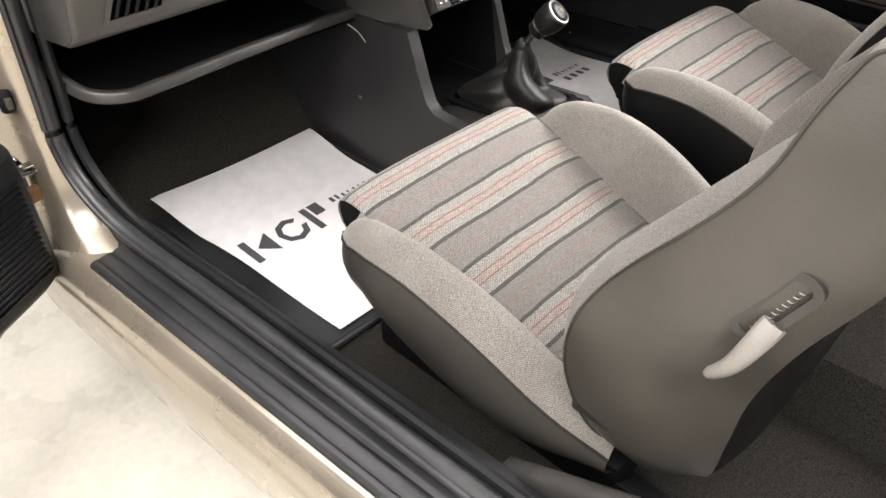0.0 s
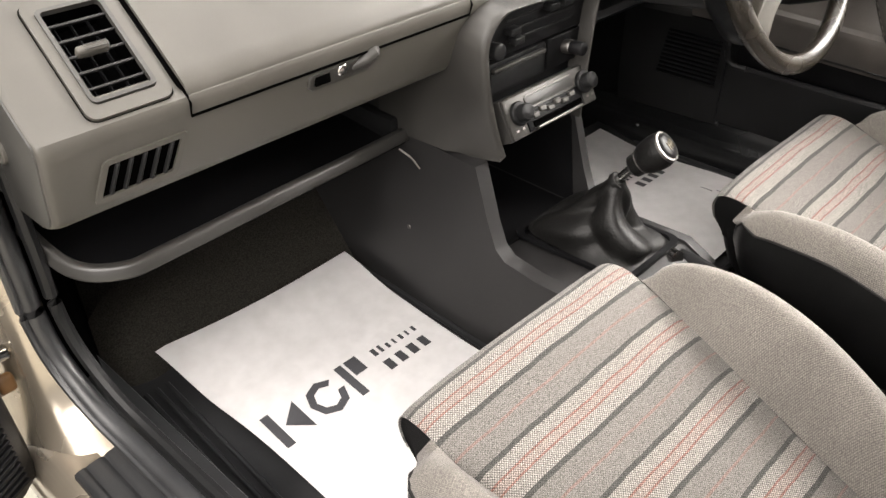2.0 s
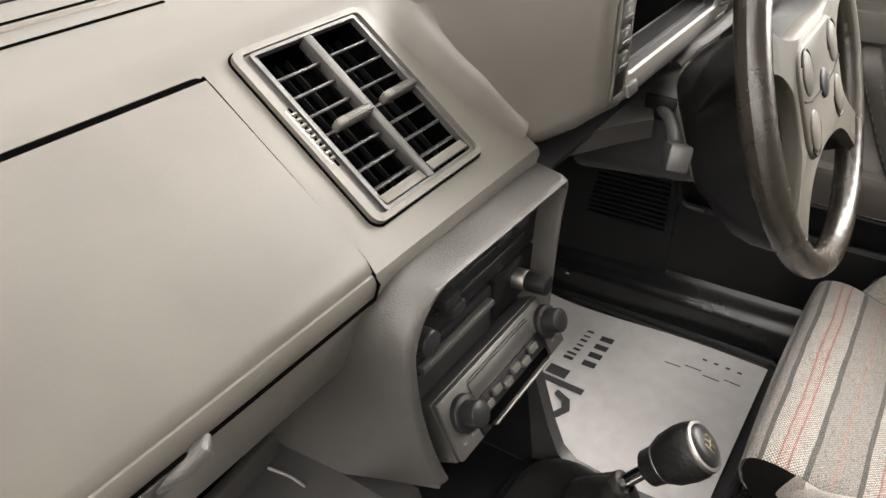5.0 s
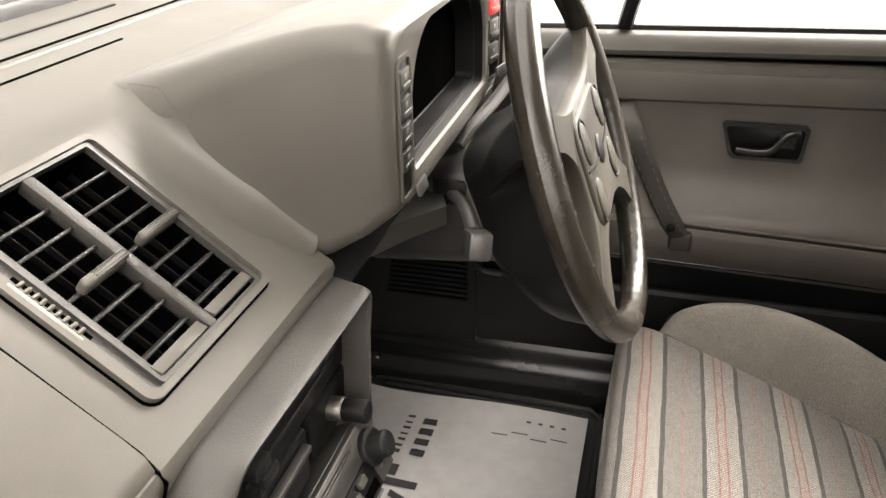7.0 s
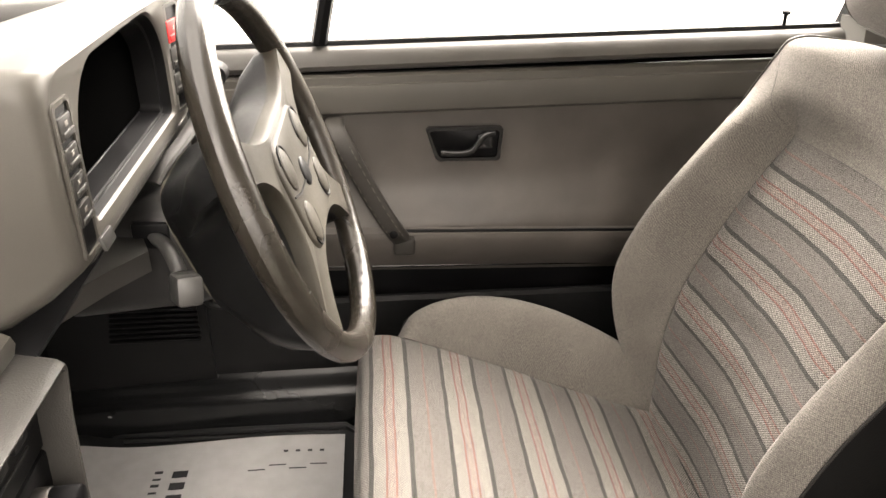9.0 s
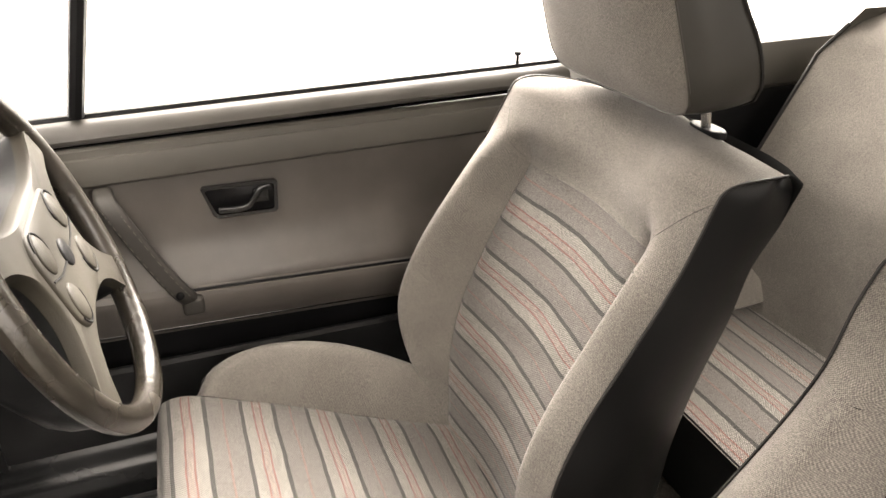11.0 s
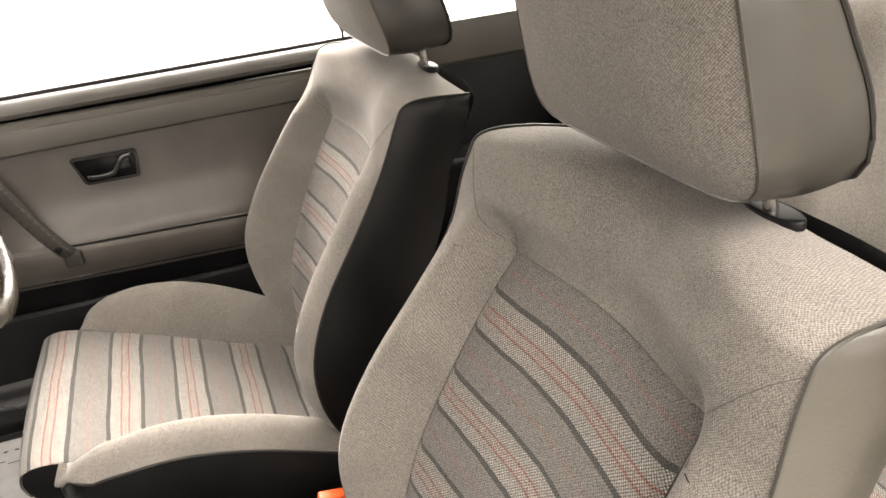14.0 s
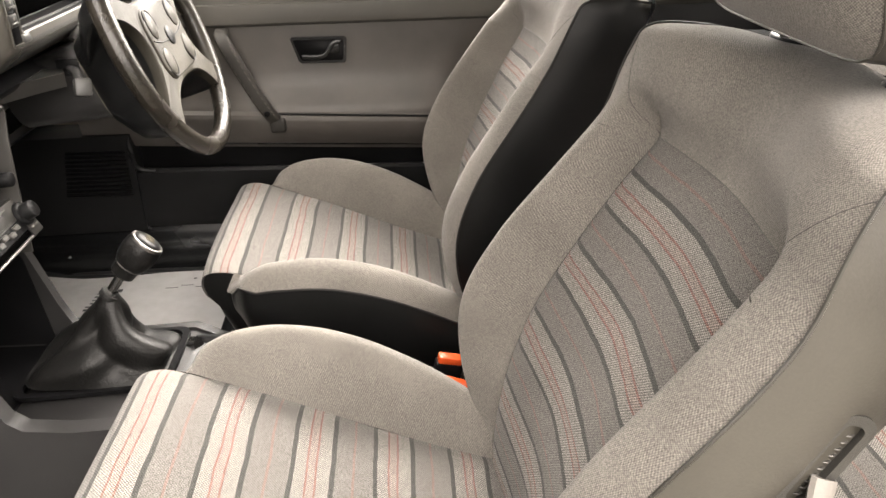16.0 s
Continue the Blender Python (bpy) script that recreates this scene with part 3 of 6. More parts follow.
        part("cushion_piping", tube([(cx + sg * (BW(0.262 - 0.422 * k / 30) + 0.001), 0.262 - 0.422 * k / 30, BZ(0.262 - 0.422 * k / 30) - 0.031 * sstep(8 * k / 30)) for k in range(31)], 0.0019, 6), M_PIPE, cu)
        last = max(k for k in range(npf + 1) if prof[k].y > 0.235)

        def cheek(u, v, sg=sg):
            """Flush vinyl side of the nose, from the edge of the cloth down to the body."""
            p = prof[int(round(u * last))]
            e = 3 * v * v - 2 * v ** 3
            y0 = p.y - 0.003
            return (cx + sg * (CI(p.y) - 0.0012 - 0.002 * v), y0 + (min(y0, 0.290) - y0) * e, p.z - 0.0035 + (0.435 - p.z) * v)
        part("nose_side", grid(cheek, last, 6), M_VINYLDK, cu)
    part("seat_base", join(slab(cx - 0.19, cx + 0.19, -0.16, 0.20, 0.30, 0.345, 0.02), slab(cx - 0.18, cx - 0.15, -0.25, 0.26, 0.262, 0.31, 0.004), slab(cx + 0.15, cx + 0.18, -0.25, 0.26, 0.262, 0.31, 0.004)), M_BLACK, s)
    part("hinge_cover", moved(box(0, 0, 0, 0.026, 0.185, 0.040, 0.010, 3), Matrix.Translation((cx + out * 0.282, -0.155, 0.400)) @ Matrix.Rotation(radians(-27), 4, "X")), M_HOOD, s, "grey plastic hinge cover")
    part("recliner_hinge", join(box(cx + out * 0.214, -0.128, 0.452, 0.010, 0.050, 0.030, 0.004), disc((cx + out * 0.209, -0.135, 0.456), (-out, 0, 0.3), 0.013, 0.008, 16)), M_STEEL_WORN, s, "bare steel recliner hinge")
    for sg in (-1, 1):
        part("rail_end", box(cx + sg * 0.165, -0.258, 0.300, 0.036, 0.022, 0.024, 0.004), M_CHROME, s, "bare metal rail end")

    for o in (cu, *cu.children):
        if o.type == "MESH":
            for v in o.data.vertices:
                v.co.y += slide

    # headrest, tipped forward
    hx = cx + 0.012
    hm = Matrix.Translation((hx, -0.319 + dyb, 0.932)) @ Matrix.Rotation(radians(-12 - 100 * dyb), 4, "X")
    HW, HH = 0.151, 0.104
    DEEP = smooth_table([-0.01, 0.01, 0.05, 0.10, 0.16, 0.22], [0.068, 0.080, 0.088, 0.075, 0.060, 0.050])

    def squarish(e, f):
        """Presses a square into a rounded square."""
        r = max(abs(e), abs(f))
        if r < 1e-5:
            return 1.0, 0.0
        l = math.hypot(e, f)
        n = 5 if f > 0 else 7
        return r * (abs(e / l) ** n + abs(f / l) ** n) ** (-1 / n) / l, r

    def hr(u, v):
        e, f = 2 * u - 1, 2 * v - 1
        g, r = squarish(e, f)
        q = hm @ Vector((HW * e * g * (1.02 - 0.05 * (1 + f)), 0.020 * (1 - r ** 4), HH + HH * f * g))
        return (*q, HW * e, HH * f)
    hd = part("headrest", grid(hr, 22, 22), M_TWEED, s, "grey tweed headrest with vinyl sides")

    def rim(a, k, y, dz):
        ca, sa = math.cos(a), math.sin(a)
        n = 5 if sa > 0 else 7
        q = (abs(ca) ** n + abs(sa) ** n) ** (-1 / n)
        return hm @ Vector((HW * ca * q * k * (1.02 - 0.05 * (1 + sa * q)), y, HH + HH * sa * q * k + dz))

    def shell(u, v):
        """Vinyl round the sides, bottom and back: v goes round the rim, u from the seam to the rear."""
        a = 2 * math.pi * v
        sa = math.sin(a)
        d = DEEP(HH + HH * max(-1, min(1, 1.1 * sa)))
        w = min(1, u / 0.8)
        k = 1 + 0.03 * math.sin(math.pi * w)
        y = -d * w
        if u > 0.8:
            h = (u - 0.8) / 0.2
            k = 1 - 0.95 * h ** 2
            y = -d - (0.088 - d + 0.012) * math.sin(0.5 * math.pi * h)
        return rim(a, k, y + 0.001, -0.026 * w * max(0, -sa) * (1 if u <= 0.8 else k))
    part("vinyl_shell", grid(shell, 25, 56), M_VINYLMID, hd, "smooth dark grey vinyl")
    ring = [2 * math.pi * k / 64 for k in range(65)]
    part("piping", tube([rim(a, 1.002, 0.0, 0.0) for a in ring], 0.0014, 6), M_VINYL, hd)
    part("piping", tube([rim(a, 1.004, -DEEP(HH + HH * max(-1, min(1, 1.1 * math.sin(a)))) + 0.001, -0.026 * max(0, -math.sin(a))) for a in ring], 0.0022, 6), M_PIPE, hd, "dark piping")
    for sx in (-0.092, 0.092):
        part("headrest_post", tube([(cx + sx, -0.373 + dyb * 0.9, 0.89), (cx + sx, -0.363 + dyb * 0.9, 0.955)], 0.0055, 10), M_CHROME, s, "chrome post")
        part("post_collar", plate([(0.028 * math.cos(k * math.pi / 10), 0.013 * math.sin(k * math.pi / 10)) for k in range(20)], Matrix.Translation((cx + sx, -0.373 + dyb * 0.9, 0.904)), 0.007), M_BLACK, s, "oval black collar")
    return s


p_seat = car_seat(-0.302, 0.0, -1, "grey tweed front passenger seat with striped cloth insert", (0.62, 0.82), 0.012, 0.012)
car_seat(0.312, 0.046, 1, "grey tweed driver's seat with striped cloth insert", (0.92, 0.55), -0.010, 0.0)

# recliner lever with its slot on the passenger seat
SLOT = Matrix(((0, 0, -1, -0.537), (0.89, -0.45, 0, -0.276), (0.45, 0.89, 0, 0.704), (0, 0, 0, 1)))
part("recliner_slot", frame_plate(rounded(0.030, 0.086, 0.013), rounded(0.016, 0.070, 0.006), SLOT, 0.010), M_HOOD, p_seat, "grey plastic slot frame")
part("slot_recess", plate(rounded(0.017, 0.071, 0.006), SLOT, 0.003, 0.0005), M_BLACK, p_seat)
part("slot_spring", tube([SLOT @ Vector((-0.002 + 0.0028 * math.cos(k * 0.9), -0.030 + 0.060 * k / 70, 0.0055 + 0.0022 * math.sin(k * 0.9))) for k in range(71)], 0.0008, 6), M_STEEL_WORN, p_seat)
part("recliner_lever", tube(spline([(-0.546, -0.279, 0.692), (-0.556, -0.272, 0.672), (-0.561, -0.262, 0.648), (-0.560, -0.246, 0.626)], 12), 0.012, 10, 0.6, (1, 0, 0), radii=[0.0098, 0.0100, 0.0098, 0.0094, 0.009, 0.0086, 0.0082, 0.0078, 0.0074, 0.0070, 0.0066, 0.006, 0.0035]), M_LEVER, p_seat, "pale plastic recliner lever")


# ---- dashboard ----
S = 0.78
dash = thing("dashboard", "grey moulded plastic dashboard with vents and glovebox", "dashboard", (0, 0.75, 0.8))
DN = math.hypot(1, S)


def turned_at(c, axis, profile, seg=24):
    """Turned shape round an axis through c; profile in (radius, height)."""
    q = Vector(axis).normalized().to_track_quat("Z", "Y").to_matrix()
    return loft([[Vector(c) + q @ Vector((r * math.cos(2 * math.pi * k / seg), r * math.sin(2 * math.pi * k / seg), h)) for k in range(seg)] for r, h in profile])


def face(x, s, h=0.0):
    """Point on the slanted dash face: s metres up the slope from the lower edge, h proud of it."""
    return Vector((x, 0.530 + s / DN - h * S / DN, 0.812 + s * S / DN + h / DN))


def face_m(x, s, h=0.0):
    """Local frame on the face: x across, y up the slope, z out of it."""
    m = Matrix((( 1, 0, 0, 0), (0, 1 / DN, -S / DN, 0), (0, S / DN, 1 / DN, 0), (0, 0, 0, 1)))
    p = face(x, s, h)
    return Matrix.Translation(p) @ m


DP = [(.66, .690), (.585, .700), (.560, .712), (.553, .722), (.534, .772), (.526, .790), (.522, .803), (.524, .809), (.530, .8125), (.5473, .8255), (.560, .836), (.62, .8825), (.655, .9098), (.6656, .9178), (.675, .924), (.70, .932), (.76, .938), (.90, .946), (1.00, .946), (1.06, .935)]


DPR = [(.66, .785), (.64, .786), (.62, .787), (.60, .788), (.585, .790), (.575, .795), (.565, .803), (.560, .809), (.560, .8130), (.560, .825)] + DP[10:]


def dash_ring(x, shrink=0.0):
    if x > 0.08:
        return [(x, y, z) for y, z in DPR] + [(x, 1.06, 0.785)]
    return [(x, y + shrink * (0.8 - y) * 1.0, z + shrink * (0.80 - z)) for y, z in DP] + [(x, 1.06, 0.70)]


xs = [(-0.6765, 0.030), (-0.6762, 0.016), (-0.674, 0.006), (-0.670, 0.0015), (-0.664, 0.0)] + [(-0.65 + 0.05 * k, 0.0) for k in range(1, 15)] + [(0.068, 0.0), (0.0805, 0.0)] + [(0.10 + 0.05 * k, 0.0) for k in range(12)]
xs = sorted(xs + [(-0.6145, 0.0), (-0.5585, 0.0), (-0.1195, 0.0), (-0.0045, 0.0)])
dash_v, dash_f = loft([dash_ring(x, s) for x, s in xs])


def in_opening(f):
    """Faces of the skin where the two large vents open."""
    c = [sum(dash_v[i][k] for i in f) / len(f) for k in range(3)]
    wide = -0.1195 < c[0] < -0.0045 and 0.5473 < c[1] < 0.6656
    side = -0.6145 < c[0] < -0.5585 and 0.5473 < c[1] < 0.62
    return c[2] > 0.82 and (wide or side)


part("dash_body", (dash_v, [f for f in dash_f if not in_opening(f)]), M_DASH, dash)
# End face: a darker plastic carries the shade on this side.
part("dash_end", loft([dash_ring(-0.6758, 0.022), dash_ring(-0.6778, 0.026)]), M_SWITCH, dash, "flat dash end panel, its shade painted as dark grey")
cap = part("end_cap", turned_at((-0.6775, 0.634, 0.771), (-1, 0, 0.05), ((0.0155, 0.0), (0.0155, 0.0030), (0.0140, 0.0042), (0.0115, 0.0042), (0.0100, 0.0020), (0.0020, 0.0018))), M_DASH, dash, "round moulded cap in the dash end")
part("end_screw", disc((-0.6792, 0.634, 0.771), (-1, 0, 0.05), 0.0062, 0.0042, 14), M_STEEL_WORN, cap, "bare screw head")

# glovebox lid with its gap and latch
gx0, gx1 = -0.537, -0.164
gc, gw = (gx0 + gx1) / 2, gx1 - gx0
part("glovebox_gap", plate(rounded(gw + 0.008, 0.173, 0.010), face_m(gc, 0.0840, -0.003), 0.0062, 0.0005), M_VOID, dash)
lid = part("glovebox_lid", loft([[face(x, s, h) for s, h in ((0.165, 0.0), (0.164, 0.006), (0.02, 0.008), (0.004, 0.007), (-0.004, 0.003), (-0.009, -0.006), (-0.017, -0.022), (-0.012, -0.030), (0.0, -0.01))] for x in (gx0, gx0 + 0.003, gc, gx1 - 0.003, gx1)]), M_DASH, dash, "smooth grey glovebox lid")
part("lid_gap", tube([face(gx0 - 0.001, 0.168, 0.002), face(gx0 - 0.001, 0.004, 0.002), (gx0 - 0.001, 0.5245, 0.8095), (gx0 - 0.001, 0.5208, 0.803), (gx0 - 0.001, 0.5252, 0.789), (gx1 + 0.001, 0.5252, 0.789), (gx1 + 0.001, 0.5208, 0.803), (gx1 + 0.001, 0.5245, 0.8095), face(gx1 + 0.001, 0.004, 0.004), face(gx1 + 0.001, 0.168, 0.004)], 0.0014, 6), M_VOID, dash, "dark gap round the glovebox lid")
lt = part("latch", plate(rounded(0.090, 0.022, 0.008), Matrix.Translation((-0.357, 0.536, 0.776)) @ Matrix.Rotation(radians(110), 4, "X"), 0.006), M_HOOD, lid, "glovebox latch with round lock")
part("lock", disc((-0.357, 0.530, 0.778), (0, -1, -0.3), 0.0075, 0.003), M_CHROME, lt)
part("latch_slot", box(-0.384, 0.530, 0.776, 0.020, 0.004, 0.013, 0.001), M_VOID, lt)
part("latch_grip", tube([(-0.342, 0.534, 0.775), (-0.328, 0.529, 0.780), (-0.315, 0.527, 0.786), (-0.309, 0.529, 0.789)], 0.0085, 12, 0.8, radii=[0.005, 0.0095, 0.010, 0.005]), M_HOOD, lt, "moulded finger grip")


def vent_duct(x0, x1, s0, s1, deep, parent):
    """Walls and floor of the hollow behind a vent, with its shade painted near black."""
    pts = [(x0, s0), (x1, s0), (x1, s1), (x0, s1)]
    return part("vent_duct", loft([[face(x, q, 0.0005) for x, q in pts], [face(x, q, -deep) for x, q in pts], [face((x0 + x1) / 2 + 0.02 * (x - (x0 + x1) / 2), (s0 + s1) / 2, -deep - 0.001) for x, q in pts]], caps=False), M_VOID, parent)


def vane_at(x0, x1, q, h, parent, mat):
    """One crosswise vane, tipped down into the duct."""
    w = x1 - x0
    m = face_m((x0 + x1) / 2, q, h) @ Matrix.Rotation(radians(20), 4, "X")
    return part("vane", moved(box(0, 0, 0, w, 0.0024, 0.0075, 0.0009, 2), m), mat, parent)


def vent_knob(x, q, w, parent):
    k = part("vent_knob", moved(box(0, 0, 0, w, 0.0075, 0.012, 0.003, 3), face_m(x, q, 0.0055)), M_DASH, parent, "ribbed grey slider")
    for j in range(4):
        part("knob_rib", moved(box(0, -0.0024 + 0.0016 * j, 0, w * 0.72, 0.0007, 0.0126, 0.0002, 1), face_m(x + 0.1 * w, q, 0.0055)), M_HOOD, k)
    return k


def big_vent():
    """Centre vent: raised frame, wide left margin with a thumb wheel, two hollow halves with vanes."""
    v = part("air_vent", frame_plate(rounded(0.141, 0.159, 0.009), [(x + 0.0015, y) for x, y in rounded(0.129, 0.149, 0.005)], face_m(-0.0635, 0.0975, 0.0), 0.0055), M_DASH, dash, "slatted black centre air vent in a grey frame")
    part("frame_gap", frame_plate(rounded(0.1442, 0.1622, 0.0105), rounded(0.1405, 0.1585, 0.009), face_m(-0.0635, 0.0975, 0.0), 0.0012), M_VOID, v)
    part("vent_panel", frame_plate(rounded(0.128, 0.1485, 0.003), [(x + 0.0065, y - 0.001) for x, y in rounded(0.112, 0.144, 0.003)], face_m(-0.0635, 0.0975, 0.0), 0.0030), M_HOOD, v)
    part("vent_lip", frame_plate(rounded(0.1155, 0.1475, 0.003), rounded(0.110, 0.142, 0.002), face_m(-0.062, 0.0968, 0.0), 0.0058), M_SWITCH, v)
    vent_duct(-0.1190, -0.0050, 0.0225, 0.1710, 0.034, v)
    part("vent_bar", moved(box(0, 0, 0.0, 0.0090, 0.1425, 0.012, 0.002, 2), face_m(-0.0620, 0.0968, 0.0005)), M_HOOD, v)
    for x0, x1, dq in ((-0.1170, -0.0665, -0.0018), (-0.0575, -0.0070, 0.0)):
        for k in range(7):
            q = 0.1485 - 0.0175 * k + dq
            if k == 3:
                vent_knob(x0 + (0.032 if x0 > -0.1 else 0.034), q, 0.040, v)
            vane_at(x0, x1, q, -0.0015, v, M_CONSOLE)
        for k in range(4):
            x = x0 + (x1 - x0) * (k + 0.5) / 4
            part("rear_vane", moved(box(0, 0, 0, 0.0013, 0.140, 0.006, 0.0003, 1), face_m(x, 0.0968, -0.020)), M_BLACK, v)
        part("vent_flap", moved(box(0, 0, 0, x1 - x0 - 0.002, 0.0085, 0.003, 0.001, 2), face_m((x0 + x1) / 2, 0.0325 + dq, 0.0045) @ Matrix.Rotation(radians(-14), 4, "X")), M_DASH, v)
    part("wheel_slot", moved(box(0, 0, 0, 0.0095, 0.054, 0.003, 0.0006, 1), face_m(-0.1265, 0.096, 0.0022)), M_VOID, v)
    w = part("vent_wheel", moved(box(0, 0, 0, 0.0025, 0.050, 0.004, 0.0008, 1), face_m(-0.1292, 0.096, 0.0042)), M_CREAM, v, "ribbed thumb wheel")
    for k in range(9):
        part("wheel_rib", moved(box(0, 0, 0, 0.0062, 0.0024, 0.0045, 0.0008, 1), face_m(-0.1252, 0.0755 + 0.0051 * k, 0.0044)), M_CAPGREY, w)


def side_vent():
    """Outer vent: a rounded frame round a hollow with five vanes and a slider."""
    v = part("air_vent", frame_plate(rounded(0.080, 0.126, 0.010), rounded(0.060, 0.100, 0.006), face_m(-0.5865, 0.0615, 0.0), 0.0045), M_DASH, dash, "slatted black side air vent in a grey frame")
    part("frame_gap", frame_plate(rounded(0.0825, 0.1285, 0.011), rounded(0.0803, 0.1263, 0.010), face_m(-0.5865, 0.0615, 0.0), 0.0009), M_VOID, v)
    part("vent_lip", frame_plate(rounded(0.061, 0.101, 0.006), rounded(0.053, 0.094, 0.004), face_m(-0.5865, 0.0635, 0.0), 0.0065), M_HOOD, v)
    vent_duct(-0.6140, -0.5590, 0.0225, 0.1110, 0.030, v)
    for k in range(5):
        q = 0.0975 - 0.0170 * k
        vane_at(-0.6125, -0.5605, q, 0.0, v, M_CONSOLE)
        if k == 2:
            vent_knob(-0.5900, q, 0.030, v)
    for k in range(3):
        part("rear_vane", moved(box(0, 0, 0, 0.0013, 0.086, 0.006, 0.0003, 1), face_m(-0.602 + 0.0155 * k, 0.066, -0.018)), M_BLACK, v)
    w = part("vent_wheel", moved(box(0, 0, 0, 0.036, 0.003, 0.004, 0.0008, 1), face_m(-0.585, 0.1335, 0.002)), M_CREAM, v, "ribbed thumb wheel")
    for k in range(8):
        part("wheel_rib", moved(box(0, 0, 0, 0.0026, 0.0070, 0.005, 0.0008, 1), face_m(-0.6015 + 0.0047 * k, 0.1300, 0.003)), M_CREAM, w)
    u = part("window_vent", frame_plate(rounded(0.072, 0.040, 0.005), rounded(0.054, 0.026, 0.003), face_m(-0.588, 0.1590, 0.0), 0.0045), M_DASH, dash, "slatted black side window vent")
    # Flat plate painted near black as the shade behind the vanes.
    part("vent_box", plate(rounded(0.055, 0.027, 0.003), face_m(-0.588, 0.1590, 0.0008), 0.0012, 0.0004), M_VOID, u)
    for k in range(3):
        part("vane", moved(box(0, 0, 0, 0.0030, 0.026, 0.004, 0.0008, 1), face_m(-0.601 + 0.013 * k, 0.1590, 0.004)), M_HOOD, u)


big_vent()
side_vent()
# small slotted vent in the lower fascia
FM = Matrix.Translation((-0.590, 0.5430, 0.751)) @ Matrix.Rotation(radians(110), 4, "X") @ Matrix(((1, 0.28, 0, 0), (0, 1, 0, 0), (0, 0, 1, 0), (0, 0, 0, 1)))
sv = part("lower_vent", frame_plate(rounded(0.084, 0.050, 0.005), rounded(0.072, 0.038, 0.002), FM, 0.0035), M_DASH, dash, "small slotted vent")
# Another flat plate: the slots' inner shade as colour.
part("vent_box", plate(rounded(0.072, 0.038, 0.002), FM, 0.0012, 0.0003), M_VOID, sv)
for k in range(5):
    part("vane", moved(box(-0.027 + 0.0135 * k, 0, 0.002, 0.0035, 0.036, 0.005, 0.0008, 1), FM), M_DASHDK, sv)

# demister slots and windscreen edge
for x0, x1, w in ((-0.62, -0.36, 0.0022), (-0.33, -0.10, 0.0022), (-0.05, -0.008, 0.0034), (0.014, 0.030, 0.0030), (0.034, 0.19, 0.0016)):
    part("demister_slot", slab(x0, x1, 0.7695 - w, 0.7695 + w, 0.930, 0.9397, 0.001, 1), M_VOID, dash)
part("dash_ridge", tube([(x, 0.800, 0.9392) for x in (-0.64, -0.2, 0.1, 0.5)], 0.004, 10), M_DASH, dash, "low moulded ridge before the windscreen")
part("ridge_line", tube([(x, 0.8125, 0.9410) for x in (-0.64, -0.2, 0.1, 0.5)], 0.0016, 6), M_VOID, dash)
part("dash_seam", slab(-0.64, 0.30, 0.856, 0.860, 0.94, 0.9452, 0.0005, 1), M_BLACK, dash)

single("windscreen_trim", slab(-0.66, 0.66, 0.905, 0.935, 0.93, 0.962, 0.006), M_RUBBER, "black rubber strip along the windscreen base", "trim", "structure")
ws = single("windscreen", loft([[(-0.64, 0.93, 0.955), (0.64, 0.93, 0.955), (0.64, 0.926, 0.952), (-0.64, 0.926, 0.952)], [(-0.52, 0.35, 1.33), (0.52, 0.35, 1.33), (0.52, 0.346, 1.327), (-0.52, 0.346, 1.327)]]), M_GLASS, "clear raked windscreen glass", "window", "structure")
ws.visible_shadow = False
single("bonnet", grid(lambda u, v: (-0.72 + 1.44 * u, 1.02 + 1.2 * v, 0.92 - 0.16 * v * v - 0.05 * (2 * u - 1) ** 4), 12, 10), M_PAINT, "cream painted car bonnet", "bonnet", "structure")

# parcel shelf under the dash
shelf = thing("parcel_shelf", "dark grey moulded parcel shelf under the glovebox", "shelf", (-0.4, 0.75, 0.6))
lip = spline([(-0.668, 0.86, 0.640), (-0.668, 0.74, 0.625), (-0.655, 0.655, 0.605), (-0.615, 0.618, 0.598), (-0.56, 0.615, 0.597), (-0.40, 0.622, 0.597), (-0.25, 0.634, 0.592), (-0.170, 0.648, 0.585)], 42)


def lip_ring(k):
    """Upright section of the shelf's lip: a flat outer face leaning back, with rounded edges."""
    a, b = lip[max(0, k - 1)], lip[min(len(lip) - 1, k + 1)]
    n = Vector((a.y - b.y, b.x - a.x, 0)).normalized()
    return [lip[k] + n * (px + 0.30 * py) + Vector((0, 0, py + 0.004)) for px, py in rounded(0.012, 0.0175, 0.0042, 4)]


part("shelf_lip", loft([lip_ring(k) for k in range(len(lip))]), M_SWITCH, shelf, "dark grey upright front lip")
part("shelf_tray", grid(lambda u, v: (lambda p: (p.x, p.y + (0.98 - p.y) * v, p.z - 0.01 + 0.02 * v))(lip[int(round(u * (len(lip) - 1)))]), len(lip) - 1, 6), M_BLACK, shelf)
part("shelf_end", slab(-0.186, -0.167, 0.66, 0.95, 0.575, 0.612, 0.006), M_DASHDK, shelf)
single("dash_underside", slab(-0.655, 0.655, 0.66, 1.06, 0.684, 0.700, 0.004), M_BLACK, "black underside of the dashboard", "panel", "structure")
wires = thing("wiring", "loose thin coloured wires hanging under the dashboard", "cables", (-0.6, 0.66, 0.69))
for k, mm in enumerate((M_RED, M_ORANGE, M_CREAM)):
    part("wire", tube(spline([(-0.655, 0.70 + 0.006 * k, 0.68), (-0.62, 0.655, 0.684 - 0.003 * k), (-0.58, 0.64 + 0.004 * k, 0.690), (-0.54, 0.66, 0.692)], 18), 0.0016, 6), mm, wires)
